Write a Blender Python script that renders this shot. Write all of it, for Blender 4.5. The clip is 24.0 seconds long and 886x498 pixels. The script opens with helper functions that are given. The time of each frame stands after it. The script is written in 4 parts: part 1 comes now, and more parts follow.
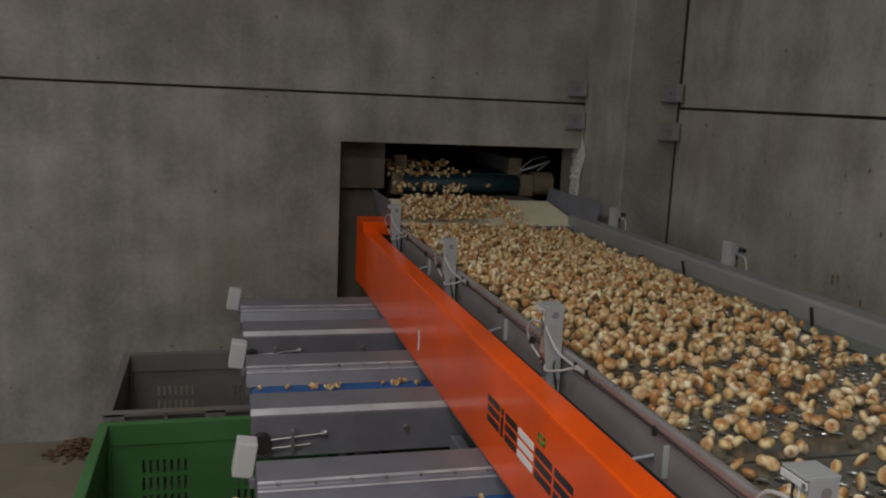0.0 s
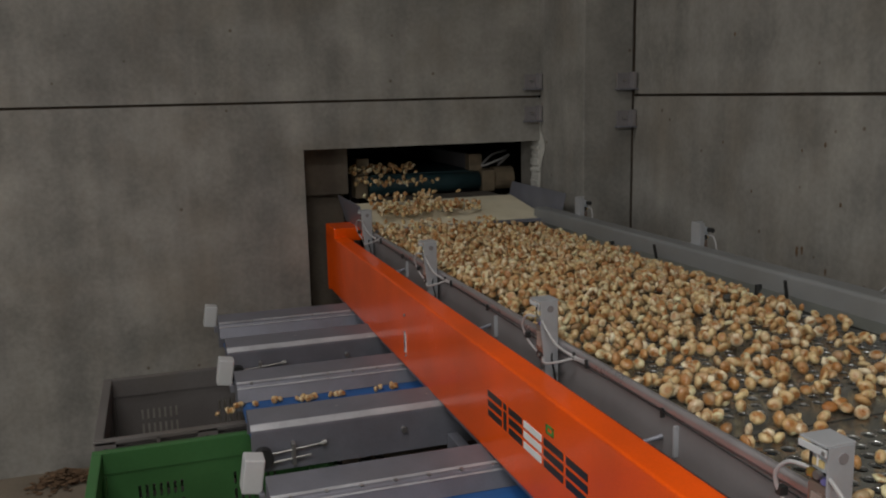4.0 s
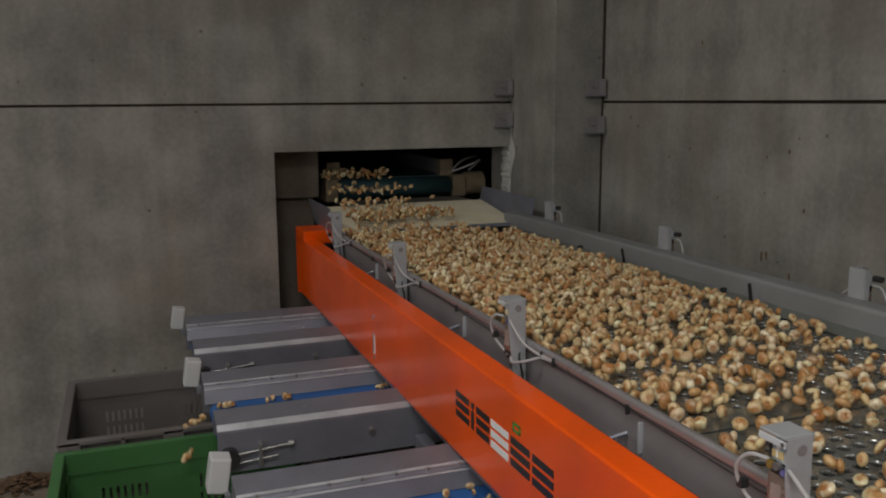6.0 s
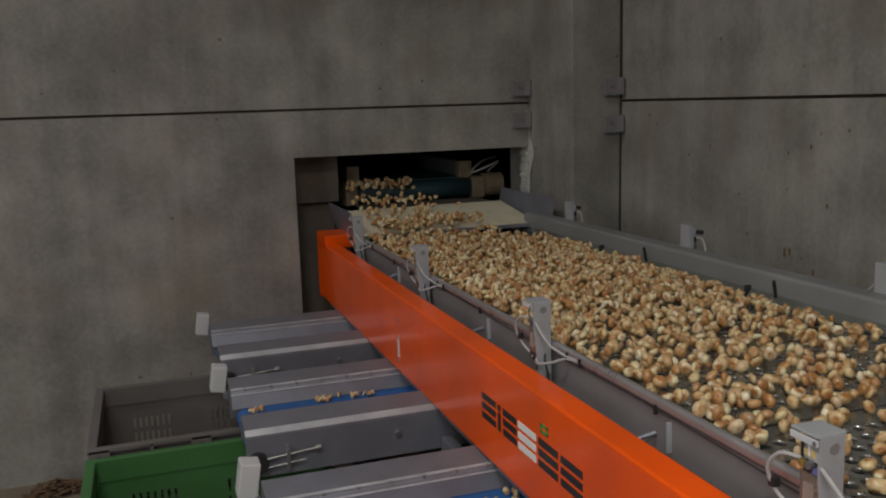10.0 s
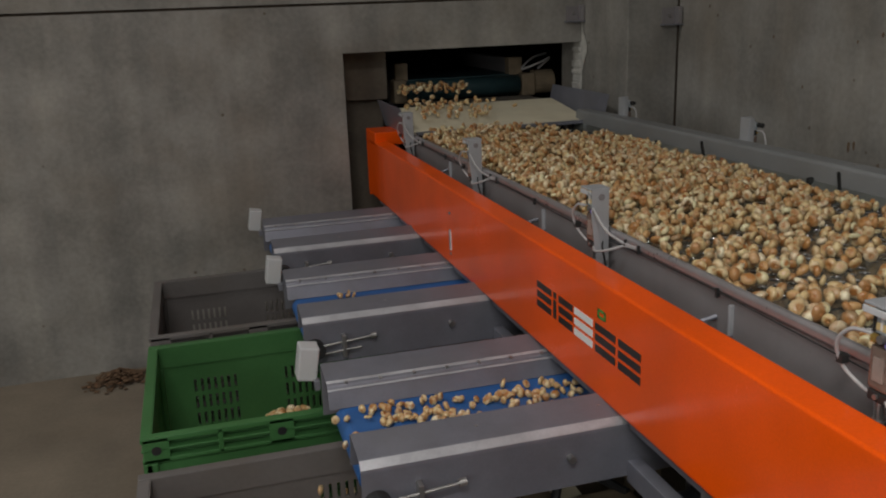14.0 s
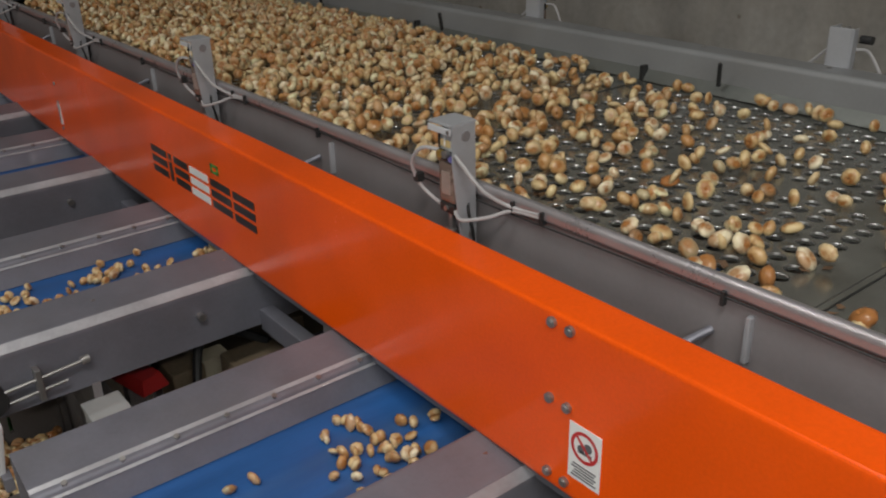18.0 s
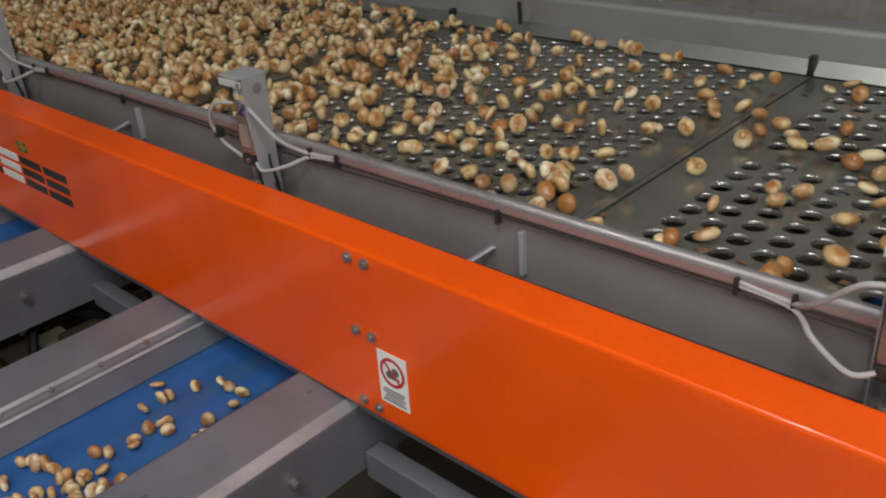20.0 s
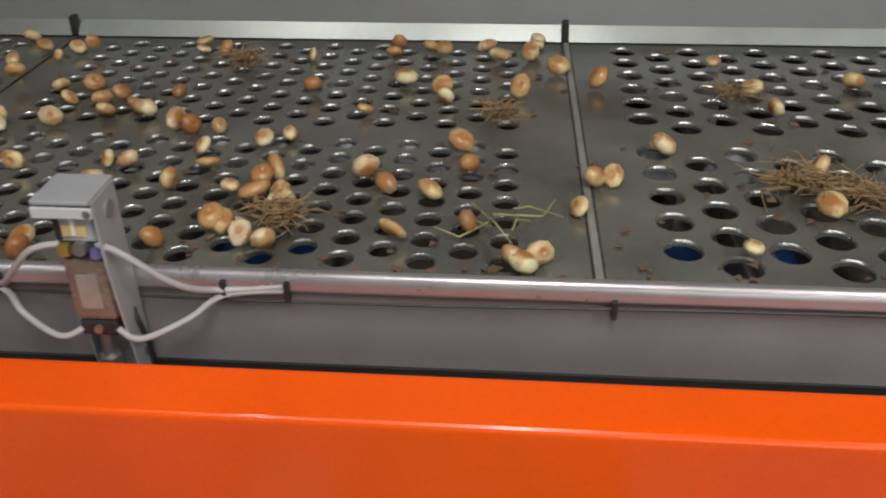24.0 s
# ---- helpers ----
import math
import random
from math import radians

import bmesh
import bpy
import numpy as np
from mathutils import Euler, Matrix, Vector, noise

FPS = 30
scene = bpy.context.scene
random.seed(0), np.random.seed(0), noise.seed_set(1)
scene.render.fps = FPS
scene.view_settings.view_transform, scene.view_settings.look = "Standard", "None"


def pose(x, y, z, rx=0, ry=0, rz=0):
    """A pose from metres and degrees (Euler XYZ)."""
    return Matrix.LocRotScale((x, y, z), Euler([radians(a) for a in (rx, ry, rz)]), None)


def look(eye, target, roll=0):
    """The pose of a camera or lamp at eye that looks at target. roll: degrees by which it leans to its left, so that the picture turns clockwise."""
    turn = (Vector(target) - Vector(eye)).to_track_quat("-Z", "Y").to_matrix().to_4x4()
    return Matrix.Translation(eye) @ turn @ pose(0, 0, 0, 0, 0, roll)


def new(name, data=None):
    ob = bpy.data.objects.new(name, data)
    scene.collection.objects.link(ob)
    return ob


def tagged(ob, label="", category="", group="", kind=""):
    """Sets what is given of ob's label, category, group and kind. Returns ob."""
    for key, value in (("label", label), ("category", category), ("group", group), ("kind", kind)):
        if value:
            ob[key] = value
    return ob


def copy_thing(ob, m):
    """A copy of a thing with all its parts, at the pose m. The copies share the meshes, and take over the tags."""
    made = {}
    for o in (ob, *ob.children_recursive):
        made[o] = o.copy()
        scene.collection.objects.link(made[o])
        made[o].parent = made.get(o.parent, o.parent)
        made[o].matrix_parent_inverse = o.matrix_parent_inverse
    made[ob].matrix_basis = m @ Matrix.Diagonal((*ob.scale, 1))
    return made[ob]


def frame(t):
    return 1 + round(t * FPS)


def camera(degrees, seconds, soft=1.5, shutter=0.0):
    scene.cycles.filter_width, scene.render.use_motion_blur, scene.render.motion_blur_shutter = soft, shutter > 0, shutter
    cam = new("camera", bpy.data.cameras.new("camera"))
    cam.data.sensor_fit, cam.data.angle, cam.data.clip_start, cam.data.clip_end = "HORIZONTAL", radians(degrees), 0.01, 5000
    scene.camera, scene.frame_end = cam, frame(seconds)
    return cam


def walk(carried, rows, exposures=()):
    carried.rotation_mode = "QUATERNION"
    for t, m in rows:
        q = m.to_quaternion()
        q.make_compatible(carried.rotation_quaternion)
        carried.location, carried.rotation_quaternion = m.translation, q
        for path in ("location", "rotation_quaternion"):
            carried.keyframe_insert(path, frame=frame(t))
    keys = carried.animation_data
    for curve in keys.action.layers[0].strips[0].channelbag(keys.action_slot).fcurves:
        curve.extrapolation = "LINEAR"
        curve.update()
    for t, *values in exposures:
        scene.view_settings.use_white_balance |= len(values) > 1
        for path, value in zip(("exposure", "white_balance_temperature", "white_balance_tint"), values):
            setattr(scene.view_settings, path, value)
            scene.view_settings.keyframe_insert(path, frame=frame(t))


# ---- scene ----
FOV = 54.31
cam = camera(FOV, 24.0, soft=2.0, shutter=0.2)
PATH = [
    (0, (-0.755, -0.673, 1.718), (-0.254, 1.231, 1.369), 2.6),
    (0.5, (-0.795, -0.646, 1.725), (-0.287, 1.253, 1.354), 2.0),
    (1, (-0.825, -0.661, 1.737), (-0.246, 1.226, 1.414), 0.9),
    (1.5, (-0.846, -0.667, 1.745), (-0.280, 1.221, 1.402), 0.1),
    (2, (-0.868, -0.681, 1.752), (-0.292, 1.206, 1.425), -0.5),
    (2.5, (-0.863, -0.700, 1.757), (-0.237, 1.163, 1.390), -1.1),
    (4.5, (-0.884, -0.683, 1.740), (-0.286, 1.193, 1.393), -1.2),
    (5, (-0.876, -0.691, 1.732), (-0.304, 1.199, 1.412), -0.8),
    (5.5, (-0.882, -0.707, 1.732), (-0.251, 1.169, 1.444), 0.0),
    (6, (-0.880, -0.700, 1.725), (-0.203, 1.151, 1.385), -0.4),
    (6.5, (-0.882, -0.705, 1.723), (-0.203, 1.145, 1.380), -0.3),
    (7, (-0.873, -0.703, 1.723), (-0.192, 1.147, 1.388), -0.5),
    (7.5, (-0.871, -0.702, 1.720), (-0.209, 1.154, 1.383), -0.6),
    (8, (-0.881, -0.710, 1.728), (-0.174, 1.133, 1.404), 0.1),
    (8.5, (-0.897, -0.710, 1.738), (-0.224, 1.142, 1.394), -0.8),
    (9, (-0.901, -0.705, 1.734), (-0.250, 1.153, 1.379), -1.2),
    (9.5, (-0.897, -0.704, 1.734), (-0.259, 1.160, 1.390), -1.7),
    (11.5, (-0.916, -0.703, 1.738), (-0.286, 1.166, 1.408), -1.1),
    (12, (-0.921, -0.696, 1.735), (-0.307, 1.177, 1.396), -0.9),
    (12.5, (-0.941, -0.692, 1.721), (-0.362, 1.186, 1.351), -1.0),
    (13, (-0.973, -0.691, 1.698), (-0.473, 1.194, 1.254), -1.8),
    (13.5, (-0.963, -0.686, 1.678), (-0.472, 1.186, 1.173), -0.7),
    (14, (-0.939, -0.691, 1.673), (-0.414, 1.162, 1.133), -2.1),
    (14.5, (-0.915, -0.698, 1.660), (-0.355, 1.136, 1.092), -2.3),
    (15, (-0.898, -0.708, 1.654), (-0.302, 1.086, 1.001), -2.9),
    (15.5, (-0.888, -0.724, 1.644), (-0.177, 1.010, 0.945), -2.6),
    (16, (-0.862, -0.737, 1.636), (-0.052, 0.927, 0.878), -3.0),
    (16.5, (-0.843, -0.753, 1.633), (0.073, 0.848, 0.860), -2.1),
    (17, (-0.831, -0.761, 1.626), (0.172, 0.775, 0.831), -1.5),
    (17.5, (-0.810, -0.761, 1.622), (0.238, 0.725, 0.790), -2.0),
    (18, (-0.807, -0.768, 1.615), (0.311, 0.662, 0.777), -1.3),
    (18.5, (-0.787, -0.782, 1.615), (0.418, 0.570, 0.765), -1.1),
    (20.5, (-0.744, -0.952, 1.601), (0.582, 0.195, 0.639), -4.4),
    (21, (-0.73, -0.984, 1.598), (0.662, 0.048, 0.6), -5.3),
    (21.5, (-0.722, -1.017, 1.595), (0.734, -0.126, 0.552), -5.7),
    (22, (-0.708, -1.043, 1.591), (0.795, -0.29, 0.508), -5.8),
    (22.2, (-0.704, -1.036, 1.596), (0.805, -0.345, 0.48), -5.8),
    (22.6, (-0.679, -1.074, 1.601), (0.854, -0.493, 0.456), -5.4),
    (22.8, (-0.667, -1.093, 1.604), (0.892, -0.566, 0.467), -4.8),
    (23.2, (-0.657, -1.123, 1.577), (0.972, -0.642, 0.52), -3.8),
    (23.6, (-0.645, -1.155, 1.604), (1.021, -0.857, 0.538), -1.3),
    (24, (-0.628, -1.172, 1.594), (1.075, -1.042, 0.553), -0.1),
]

walk(cam, [(t, look(eye, target, roll)) for t, eye, target, roll in PATH],
     exposures=[(0, 0.50), (12, 0.50), (14, 0.48), (17, 0.48), (20.5, 0.42), (22, 0.42), (24, 0.40)])

# ---------------------------------------------------------------- world and lights
world = bpy.data.worlds.new("hall_dim")
scene.world = world
world.use_nodes = True
world.node_tree.nodes["Background"].inputs[0].default_value = (0.75, 0.85, 1.0, 1)
world.node_tree.nodes["Background"].inputs[1].default_value = 0.02


def area(name, place, target, sx, sy, watts, colour):
    data = bpy.data.lights.new(name, "AREA")
    data.shape, data.size, data.size_y, data.energy, data.color = "RECTANGLE", sx, sy, watts, colour
    ob = new(name, data)
    ob.matrix_world = look(place, target)
    return ob


WARM = (1.0, 0.98, 0.945)
# first two lamps follow glints on the guard; last two are added fill
for lx, ly, lz, long, watts in ((-1.5, 0.36, 5.2, 0.9, 17), (-1.5, -1.24, 3.5, 1.5, 44), (-1.5, -2.8, 3.0, 1.5, 40), (-4.0, 2.4, 5.2, 1.5, 50)):
    area("tube_and_fill_lamp", (lx, ly, lz), (lx, ly + 0.001, 0), long, 0.16, watts, WARM)
# broad fill light added by the west wall, which has no door
area("west_fill_light", (-6.8, -3.0, 2.3), (0, -0.4, 1.2), 4.2, 3.6, 90, (0.98, 1.0, 1.0))

# ---------------------------------------------------------------- materials


def mat(name, base, rough=0.5, metal=0.0, var=0.15, scale=6.0, fine=60.0, bump=0.1, dirt=None, dirt_amt=0.0, rvar=0.12,
        stretch=(1, 1, 1), coat=0.0, spec=0.5):
    m = bpy.data.materials.new(name)
    m.use_nodes = True
    nt = m.node_tree
    n, l = nt.nodes, nt.links
    bs = n["Principled BSDF"]
    bs.inputs["Metallic"].default_value = metal
    bs.inputs["Specular IOR Level"].default_value = spec
    bs.inputs["Coat Weight"].default_value = coat
    bs.inputs["Coat Roughness"].default_value = 0.05
    tc = n.new("ShaderNodeTexCoord")
    mp = n.new("ShaderNodeMapping")
    mp.inputs["Scale"].default_value = stretch
    l.new(tc.outputs["Object"], mp.inputs["Vector"])
    big, small = n.new("ShaderNodeTexNoise"), n.new("ShaderNodeTexNoise")
    for t, s, dt in ((big, scale, 5.0), (small, fine, 4.0)):
        t.inputs["Scale"].default_value, t.inputs["Detail"].default_value = s, dt
        l.new(mp.outputs["Vector"], t.inputs["Vector"])
    mix = n.new("ShaderNodeMath")
    mix.operation = "MULTIPLY_ADD"
    l.new(small.outputs["Fac"], mix.inputs[0])
    mix.inputs[1].default_value = 0.35
    l.new(big.outputs["Fac"], mix.inputs[2])
    ramp = n.new("ShaderNodeValToRGB")
    ramp.color_ramp.elements[0].position, ramp.color_ramp.elements[1].position = 0.42, 0.95
    a = [max(0, c * (1 - var)) for c in base]
    b = [min(1, c * (1 + var)) for c in base]
    ramp.color_ramp.elements[0].color, ramp.color_ramp.elements[1].color = (*a, 1), (*b, 1)
    l.new(mix.outputs[0], ramp.inputs["Fac"])
    colour = ramp.outputs["Color"]
    if dirt:
        dn = n.new("ShaderNodeTexNoise")
        dn.inputs["Scale"].default_value, dn.inputs["Detail"].default_value = scale * 0.6, 8.0
        l.new(mp.outputs["Vector"], dn.inputs["Vector"])
        dr = n.new("ShaderNodeValToRGB")
        dr.color_ramp.elements[0].position, dr.color_ramp.elements[1].position = 0.5, 0.72
        dr.color_ramp.elements[1].color = (dirt_amt, dirt_amt, dirt_amt, 1)
        l.new(dn.outputs["Fac"], dr.inputs["Fac"])
        mx = n.new("ShaderNodeMixRGB")
        mx.inputs["Color2"].default_value = (*dirt, 1)
        l.new(dr.outputs["Color"], mx.inputs["Fac"])
        l.new(colour, mx.inputs["Color1"])
        colour = mx.outputs["Color"]
    l.new(colour, bs.inputs["Base Color"])
    rr = n.new("ShaderNodeMapRange")
    rr.inputs["To Min"].default_value, rr.inputs["To Max"].default_value = max(0.03, rough - rvar), min(1, rough + rvar)
    l.new(mix.outputs[0], rr.inputs["Value"])
    l.new(rr.outputs["Result"], bs.inputs["Roughness"])
    bp = n.new("ShaderNodeBump")
    bp.inputs["Strength"].default_value, bp.inputs["Distance"].default_value = bump, 0.004
    l.new(mix.outputs[0], bp.inputs["Height"])
    l.new(bp.outputs["Normal"], bs.inputs["Normal"])
    return m


def concrete_mat(name, base):
    """Formed concrete: clouds, pale streaks running down, small dark pits and rust specks."""
    m = mat(name, base, 0.85, 0, 0.34, 3.2, 40.0, 0.5, (0.20, 0.165, 0.125), 0.5, 0.08)
    nt = m.node_tree
    n, l = nt.nodes, nt.links
    bs = n["Principled BSDF"]
    src = bs.inputs["Base Color"].links[0].from_socket
    tc = n.new("ShaderNodeTexCoord")
    mp = n.new("ShaderNodeMapping")
    mp.inputs["Scale"].default_value = (5.0, 5.0, 0.5)
    l.new(tc.outputs["Object"], mp.inputs["Vector"])
    st = n.new("ShaderNodeTexNoise")
    st.inputs["Scale"].default_value, st.inputs["Detail"].default_value = 1.6, 6.0
    l.new(mp.outputs["Vector"], st.inputs["Vector"])
    r1 = n.new("ShaderNodeValToRGB")
    r1.color_ramp.elements[0].position, r1.color_ramp.elements[1].position = 0.35, 0.75
    r1.color_ramp.elements[0].color, r1.color_ramp.elements[1].color = (0.84, 0.84, 0.84, 1), (1.12, 1.11, 1.08, 1)
    l.new(st.outputs["Fac"], r1.inputs["Fac"])
    mu = n.new("ShaderNodeMixRGB")
    mu.blend_type, mu.inputs["Fac"].default_value = "MULTIPLY", 0.9
    l.new(src, mu.inputs["Color1"])
    l.new(r1.outputs["Color"], mu.inputs["Color2"])
    vo = n.new("ShaderNodeTexVoronoi")
    vo.inputs["Scale"].default_value = 5.5
    l.new(tc.outputs["Object"], vo.inputs["Vector"])
    r2 = n.new("ShaderNodeValToRGB")
    r2.color_ramp.elements[0].position, r2.color_ramp.elements[1].position = 0.035, 0.06
    r2.color_ramp.elements[0].color, r2.color_ramp.elements[1].color = (0.45, 0.36, 0.28, 1), (1, 1, 1, 1)
    l.new(vo.outputs["Distance"], r2.inputs["Fac"])
    m2 = n.new("ShaderNodeMixRGB")
    m2.blend_type, m2.inputs["Fac"].default_value = "MULTIPLY", 0.8
    l.new(mu.outputs["Color"], m2.inputs["Color1"])
    l.new(r2.outputs["Color"], m2.inputs["Color2"])
    l.new(m2.outputs["Color"], bs.inputs["Base Color"])
    return m


def onion_mat(name, island):
    """Onion skin: pale flesh to tan to red-brown from one to the next, darker and papery round the root and neck."""
    m = bpy.data.materials.new(name)
    m.use_nodes = True
    nt = m.node_tree
    n, l = nt.nodes, nt.links
    bs = n["Principled BSDF"]
    if island:
        g = n.new("ShaderNodeNewGeometry")
        rnd = g.outputs["Random Per Island"]
    else:
        g = n.new("ShaderNodeObjectInfo")
        rnd = g.outputs["Random"]
    ramp = n.new("ShaderNodeValToRGB")
    cr = ramp.color_ramp
    stops = [(0.0, (0.75, 0.65, 0.40)), (0.16, (0.58, 0.41, 0.195)), (0.32, (0.82, 0.75, 0.54)), (0.47, (0.47, 0.24, 0.085)), (0.62, (0.69, 0.56, 0.30)),
             (0.77, (0.36, 0.145, 0.045)), (0.88, (0.72, 0.67, 0.41)), (1.0, (0.22, 0.09, 0.035))]
    cr.elements[0].position, cr.elements[0].color = 0.0, (*stops[0][1], 1)
    cr.elements[1].position, cr.elements[1].color = 1.0, (*stops[-1][1], 1)
    for pos, c in stops[1:-1]:
        e = cr.elements.new(pos)
        e.color = (*c, 1)
    l.new(rnd, ramp.inputs["Fac"])
    tc = n.new("ShaderNodeTexCoord")
    nz = n.new("ShaderNodeTexNoise")
    nz.inputs["Scale"].default_value, nz.inputs["Detail"].default_value = 48.0 if island else 31.0, 4.0
    l.new(tc.outputs["Object"], nz.inputs["Vector"])
    r2 = n.new("ShaderNodeValToRGB")
    r2.color_ramp.elements[0].position, r2.color_ramp.elements[1].position = 0.50, 0.58
    l.new(nz.outputs["Fac"], r2.inputs["Fac"])
    mx = n.new("ShaderNodeMixRGB")
    mx.inputs["Color2"].default_value = (0.36, 0.155, 0.045, 1)
    at = n.new("ShaderNodeAttribute")
    at.attribute_name = "axis"
    ends = n.new("ShaderNodeValToRGB")
    er = ends.color_ramp
    er.elements[0].position, er.elements[0].color = 0.0, (0.85, 0.85, 0.85, 1)
    er.elements[1].position, er.elements[1].color = 1.0, (0.75, 0.75, 0.75, 1)
    for pos, v in ((0.08, 0.35), (0.2, 0.0), (0.70, 0.0), (0.84, 0.3), (0.94, 0.9)):
        e = er.elements.new(pos)
        e.color = (v, v, v, 1)
    l.new(at.outputs["Fac"], ends.inputs["Fac"])
    sc = n.new("ShaderNodeMath")
    sc.operation, sc.inputs[1].default_value, sc.use_clamp = "MULTIPLY_ADD", 0.58 if island else 0.72, True
    l.new(r2.outputs["Color"], sc.inputs[0])
    l.new(ends.outputs["Color"], sc.inputs[2])
    l.new(sc.outputs[0], mx.inputs["Fac"])
    l.new(ramp.outputs["Color"], mx.inputs["Color1"])
    l.new(mx.outputs["Color"], bs.inputs["Base Color"])
    bs.inputs["Roughness"].default_value = 0.3
    bs.inputs["Subsurface Weight"].default_value = 0.0
    bp = n.new("ShaderNodeBump")
    bp.inputs["Strength"].default_value, bp.inputs["Distance"].default_value = 0.25, 0.002
    l.new(nz.outputs["Fac"], bp.inputs["Height"])
    l.new(bp.outputs["Normal"], bs.inputs["Normal"])
    return m


M_CONC = concrete_mat("concrete_wall", (0.270, 0.258, 0.236))
M_CONC2 = concrete_mat("concrete_column", (0.262, 0.251, 0.229))
M_JOINT = mat("joint_filler", (0.07, 0.052, 0.037), 0.9, 0, 0.3, 12, 70, 0.4)
M_FLOOR = mat("concrete_floor", (0.175, 0.143, 0.107), 0.8, 0, 0.3, 2.2, 50, 0.3, (0.16, 0.12, 0.08), 0.6)
M_RUST = mat("rust_stain", (0.13, 0.085, 0.05), 0.9, 0, 0.4, 30, 120, 0.3)
# brown concrete, its colour darkened for the weak light inside the opening
M_PIER = concrete_mat("dim_brown_concrete", (0.17, 0.14, 0.11))
M_HALL = mat("hall_paint", (0.42, 0.40, 0.37), 0.85, 0, 0.12, 2.0, 40, 0.1)
# near-black paint that holds the gloom of the back room
M_GLOOM = mat("room_gloom", (0.05, 0.045, 0.04), 0.9, 0, 0.2, 3, 40, 0.1)
M_ORANGE = mat("orange_powder_coat", (0.86, 0.093, 0.003), 0.22, 0, 0.14, 3.0, 160, 0.012, (0.58, 0.085, 0.014), 0.45, 0.07, coat=0.10, spec=0.27)
M_STEEL = mat("galvanised_sheet", (0.195, 0.198, 0.232), 0.36, 0.3, 0.14, 9, 120, 0.06, (0.18, 0.175, 0.18), 0.4)
M_STEEL_D = mat("grey_tray_side", (0.225, 0.21, 0.213), 0.55, 0.2, 0.12, 7, 120, 0.05, (0.17, 0.15, 0.15), 0.3)
M_RIM = mat("bright_rolled_edge", (0.38, 0.36, 0.37), 0.27, 0.6, 0.1, 12, 150, 0.05)
M_APRON = mat("apron_sheet", (0.33, 0.35, 0.33), 0.3, 0.8, 0.1, 8, 60, 0.01, (0.27, 0.27, 0.24), 0.4, 0.05)
# brown that stands for the shade under the sieve
M_UNDERSHADE = mat("brown_undershade", (0.045, 0.035, 0.026), 0.9, 0, 0.4, 9, 60, 0.3)
# paler than the sheets: carries the highlight along their folds
M_EDGE_LIT = mat("lit_sheet_edge", (0.40, 0.405, 0.43), 0.38, 0.35, 0.2, 14, 120, 0.06, (0.24, 0.23, 0.23), 0.5)
# dust brown of the feed plate; on inner sheets it also carries shade
M_DUST_SHADE = mat("dust_and_shade_sheet", (0.15, 0.13, 0.105), 0.9, 0, 0.35, 9, 70, 0.3)
M_MORTAR = mat("pale_mortar", (0.52, 0.51, 0.47), 0.85, 0, 0.25, 14, 70, 0.5)
M_PLATE = mat("pale_zinc_plate", (0.40, 0.41, 0.43), 0.42, 0.25, 0.1, 10, 120, 0.04, (0.36, 0.35, 0.34), 0.3)
M_DECK = mat("worn_sieve_steel", (0.285, 0.29, 0.265), 0.19, 0.72, 0.3, 9, 130, 0.03, (0.14, 0.125, 0.09), 0.55, 0.08)
M_LIP = mat("polished_hole_edge", (0.46, 0.46, 0.45), 0.24, 0.9, 0.15, 30, 150, 0.01)
M_SEAM = mat("scuffed_seam_strip", (0.34, 0.33, 0.31), 0.4, 0.4, 0.2, 14, 120, 0.05, (0.2, 0.18, 0.15), 0.4)
M_FARB = mat("far_board_sheet", (0.255, 0.262, 0.265), 0.45, 0.3, 0.1, 6, 110, 0.05, (0.22, 0.21, 0.19), 0.35)
M_BELT = mat("blue_belt", (0.022, 0.105, 0.32), 0.42, 0, 0.2, 5, 90, 0.08, (0.07, 0.13, 0.24), 0.55, stretch=(0.4, 3, 1))
M_WHITE = mat("white_plastic", (0.50, 0.51, 0.52), 0.45, 0, 0.08, 8, 90, 0.05, (0.40, 0.37, 0.33), 0.4)
M_BOLT = mat("zinc_bolt", (0.36, 0.35, 0.34), 0.38, 0.85, 0.15, 40, 200, 0.05)
M_BLACK = mat("black_rubber_and_gap_shade", (0.02, 0.02, 0.02), 0.5, 0, 0.2, 20, 90, 0.1)
M_GREEN = mat("green_plastic", (0.048, 0.150, 0.047), 0.4, 0, 0.15, 5, 80, 0.05, (0.05, 0.15, 0.04), 0.4)
M_GREYBIN = mat("grey_plastic", (0.13, 0.118, 0.113), 0.5, 0, 0.15, 5, 80, 0.06, (0.12, 0.10, 0.08), 0.5)
M_CREAM = mat("cream_board", (0.72, 0.66, 0.50), 0.5, 0, 0.08, 6, 60, 0.05, (0.45, 0.36, 0.2), 0.35)
M_TEAL = mat("dark_drum", (0.03, 0.07, 0.08), 0.45, 0, 0.25, 10, 80, 0.1)
M_TAN = mat("dusty_motor", (0.22, 0.17, 0.11), 0.7, 0, 0.25, 14, 80, 0.2)
M_CABLE = mat("grey_cable", (0.38, 0.37, 0.37), 0.4, 0, 0.06, 20, 100, 0.02)
M_CLEAR = mat("smoked_cylinder", (0.23, 0.17, 0.14), 0.22, 0.3, 0.2, 30, 140, 0.03)
M_PANE = mat("worn_sensor_window", (0.30, 0.24, 0.21), 0.3, 0.1, 0.25, 40, 140, 0.03)
M_HEAD = mat("milky_plastic", (0.40, 0.43, 0.45), 0.25, 0, 0.35, 45, 140, 0.03, (0.12, 0.16, 0.22), 0.6)
M_YELLOW = mat("pale_yellow_plastic", (0.62, 0.48, 0.22), 0.4, 0, 0.15, 40, 120, 0.03)
M_GLAND = mat("violet_blue_gland", (0.12, 0.11, 0.28), 0.35, 0, 0.1, 40, 120, 0.02)
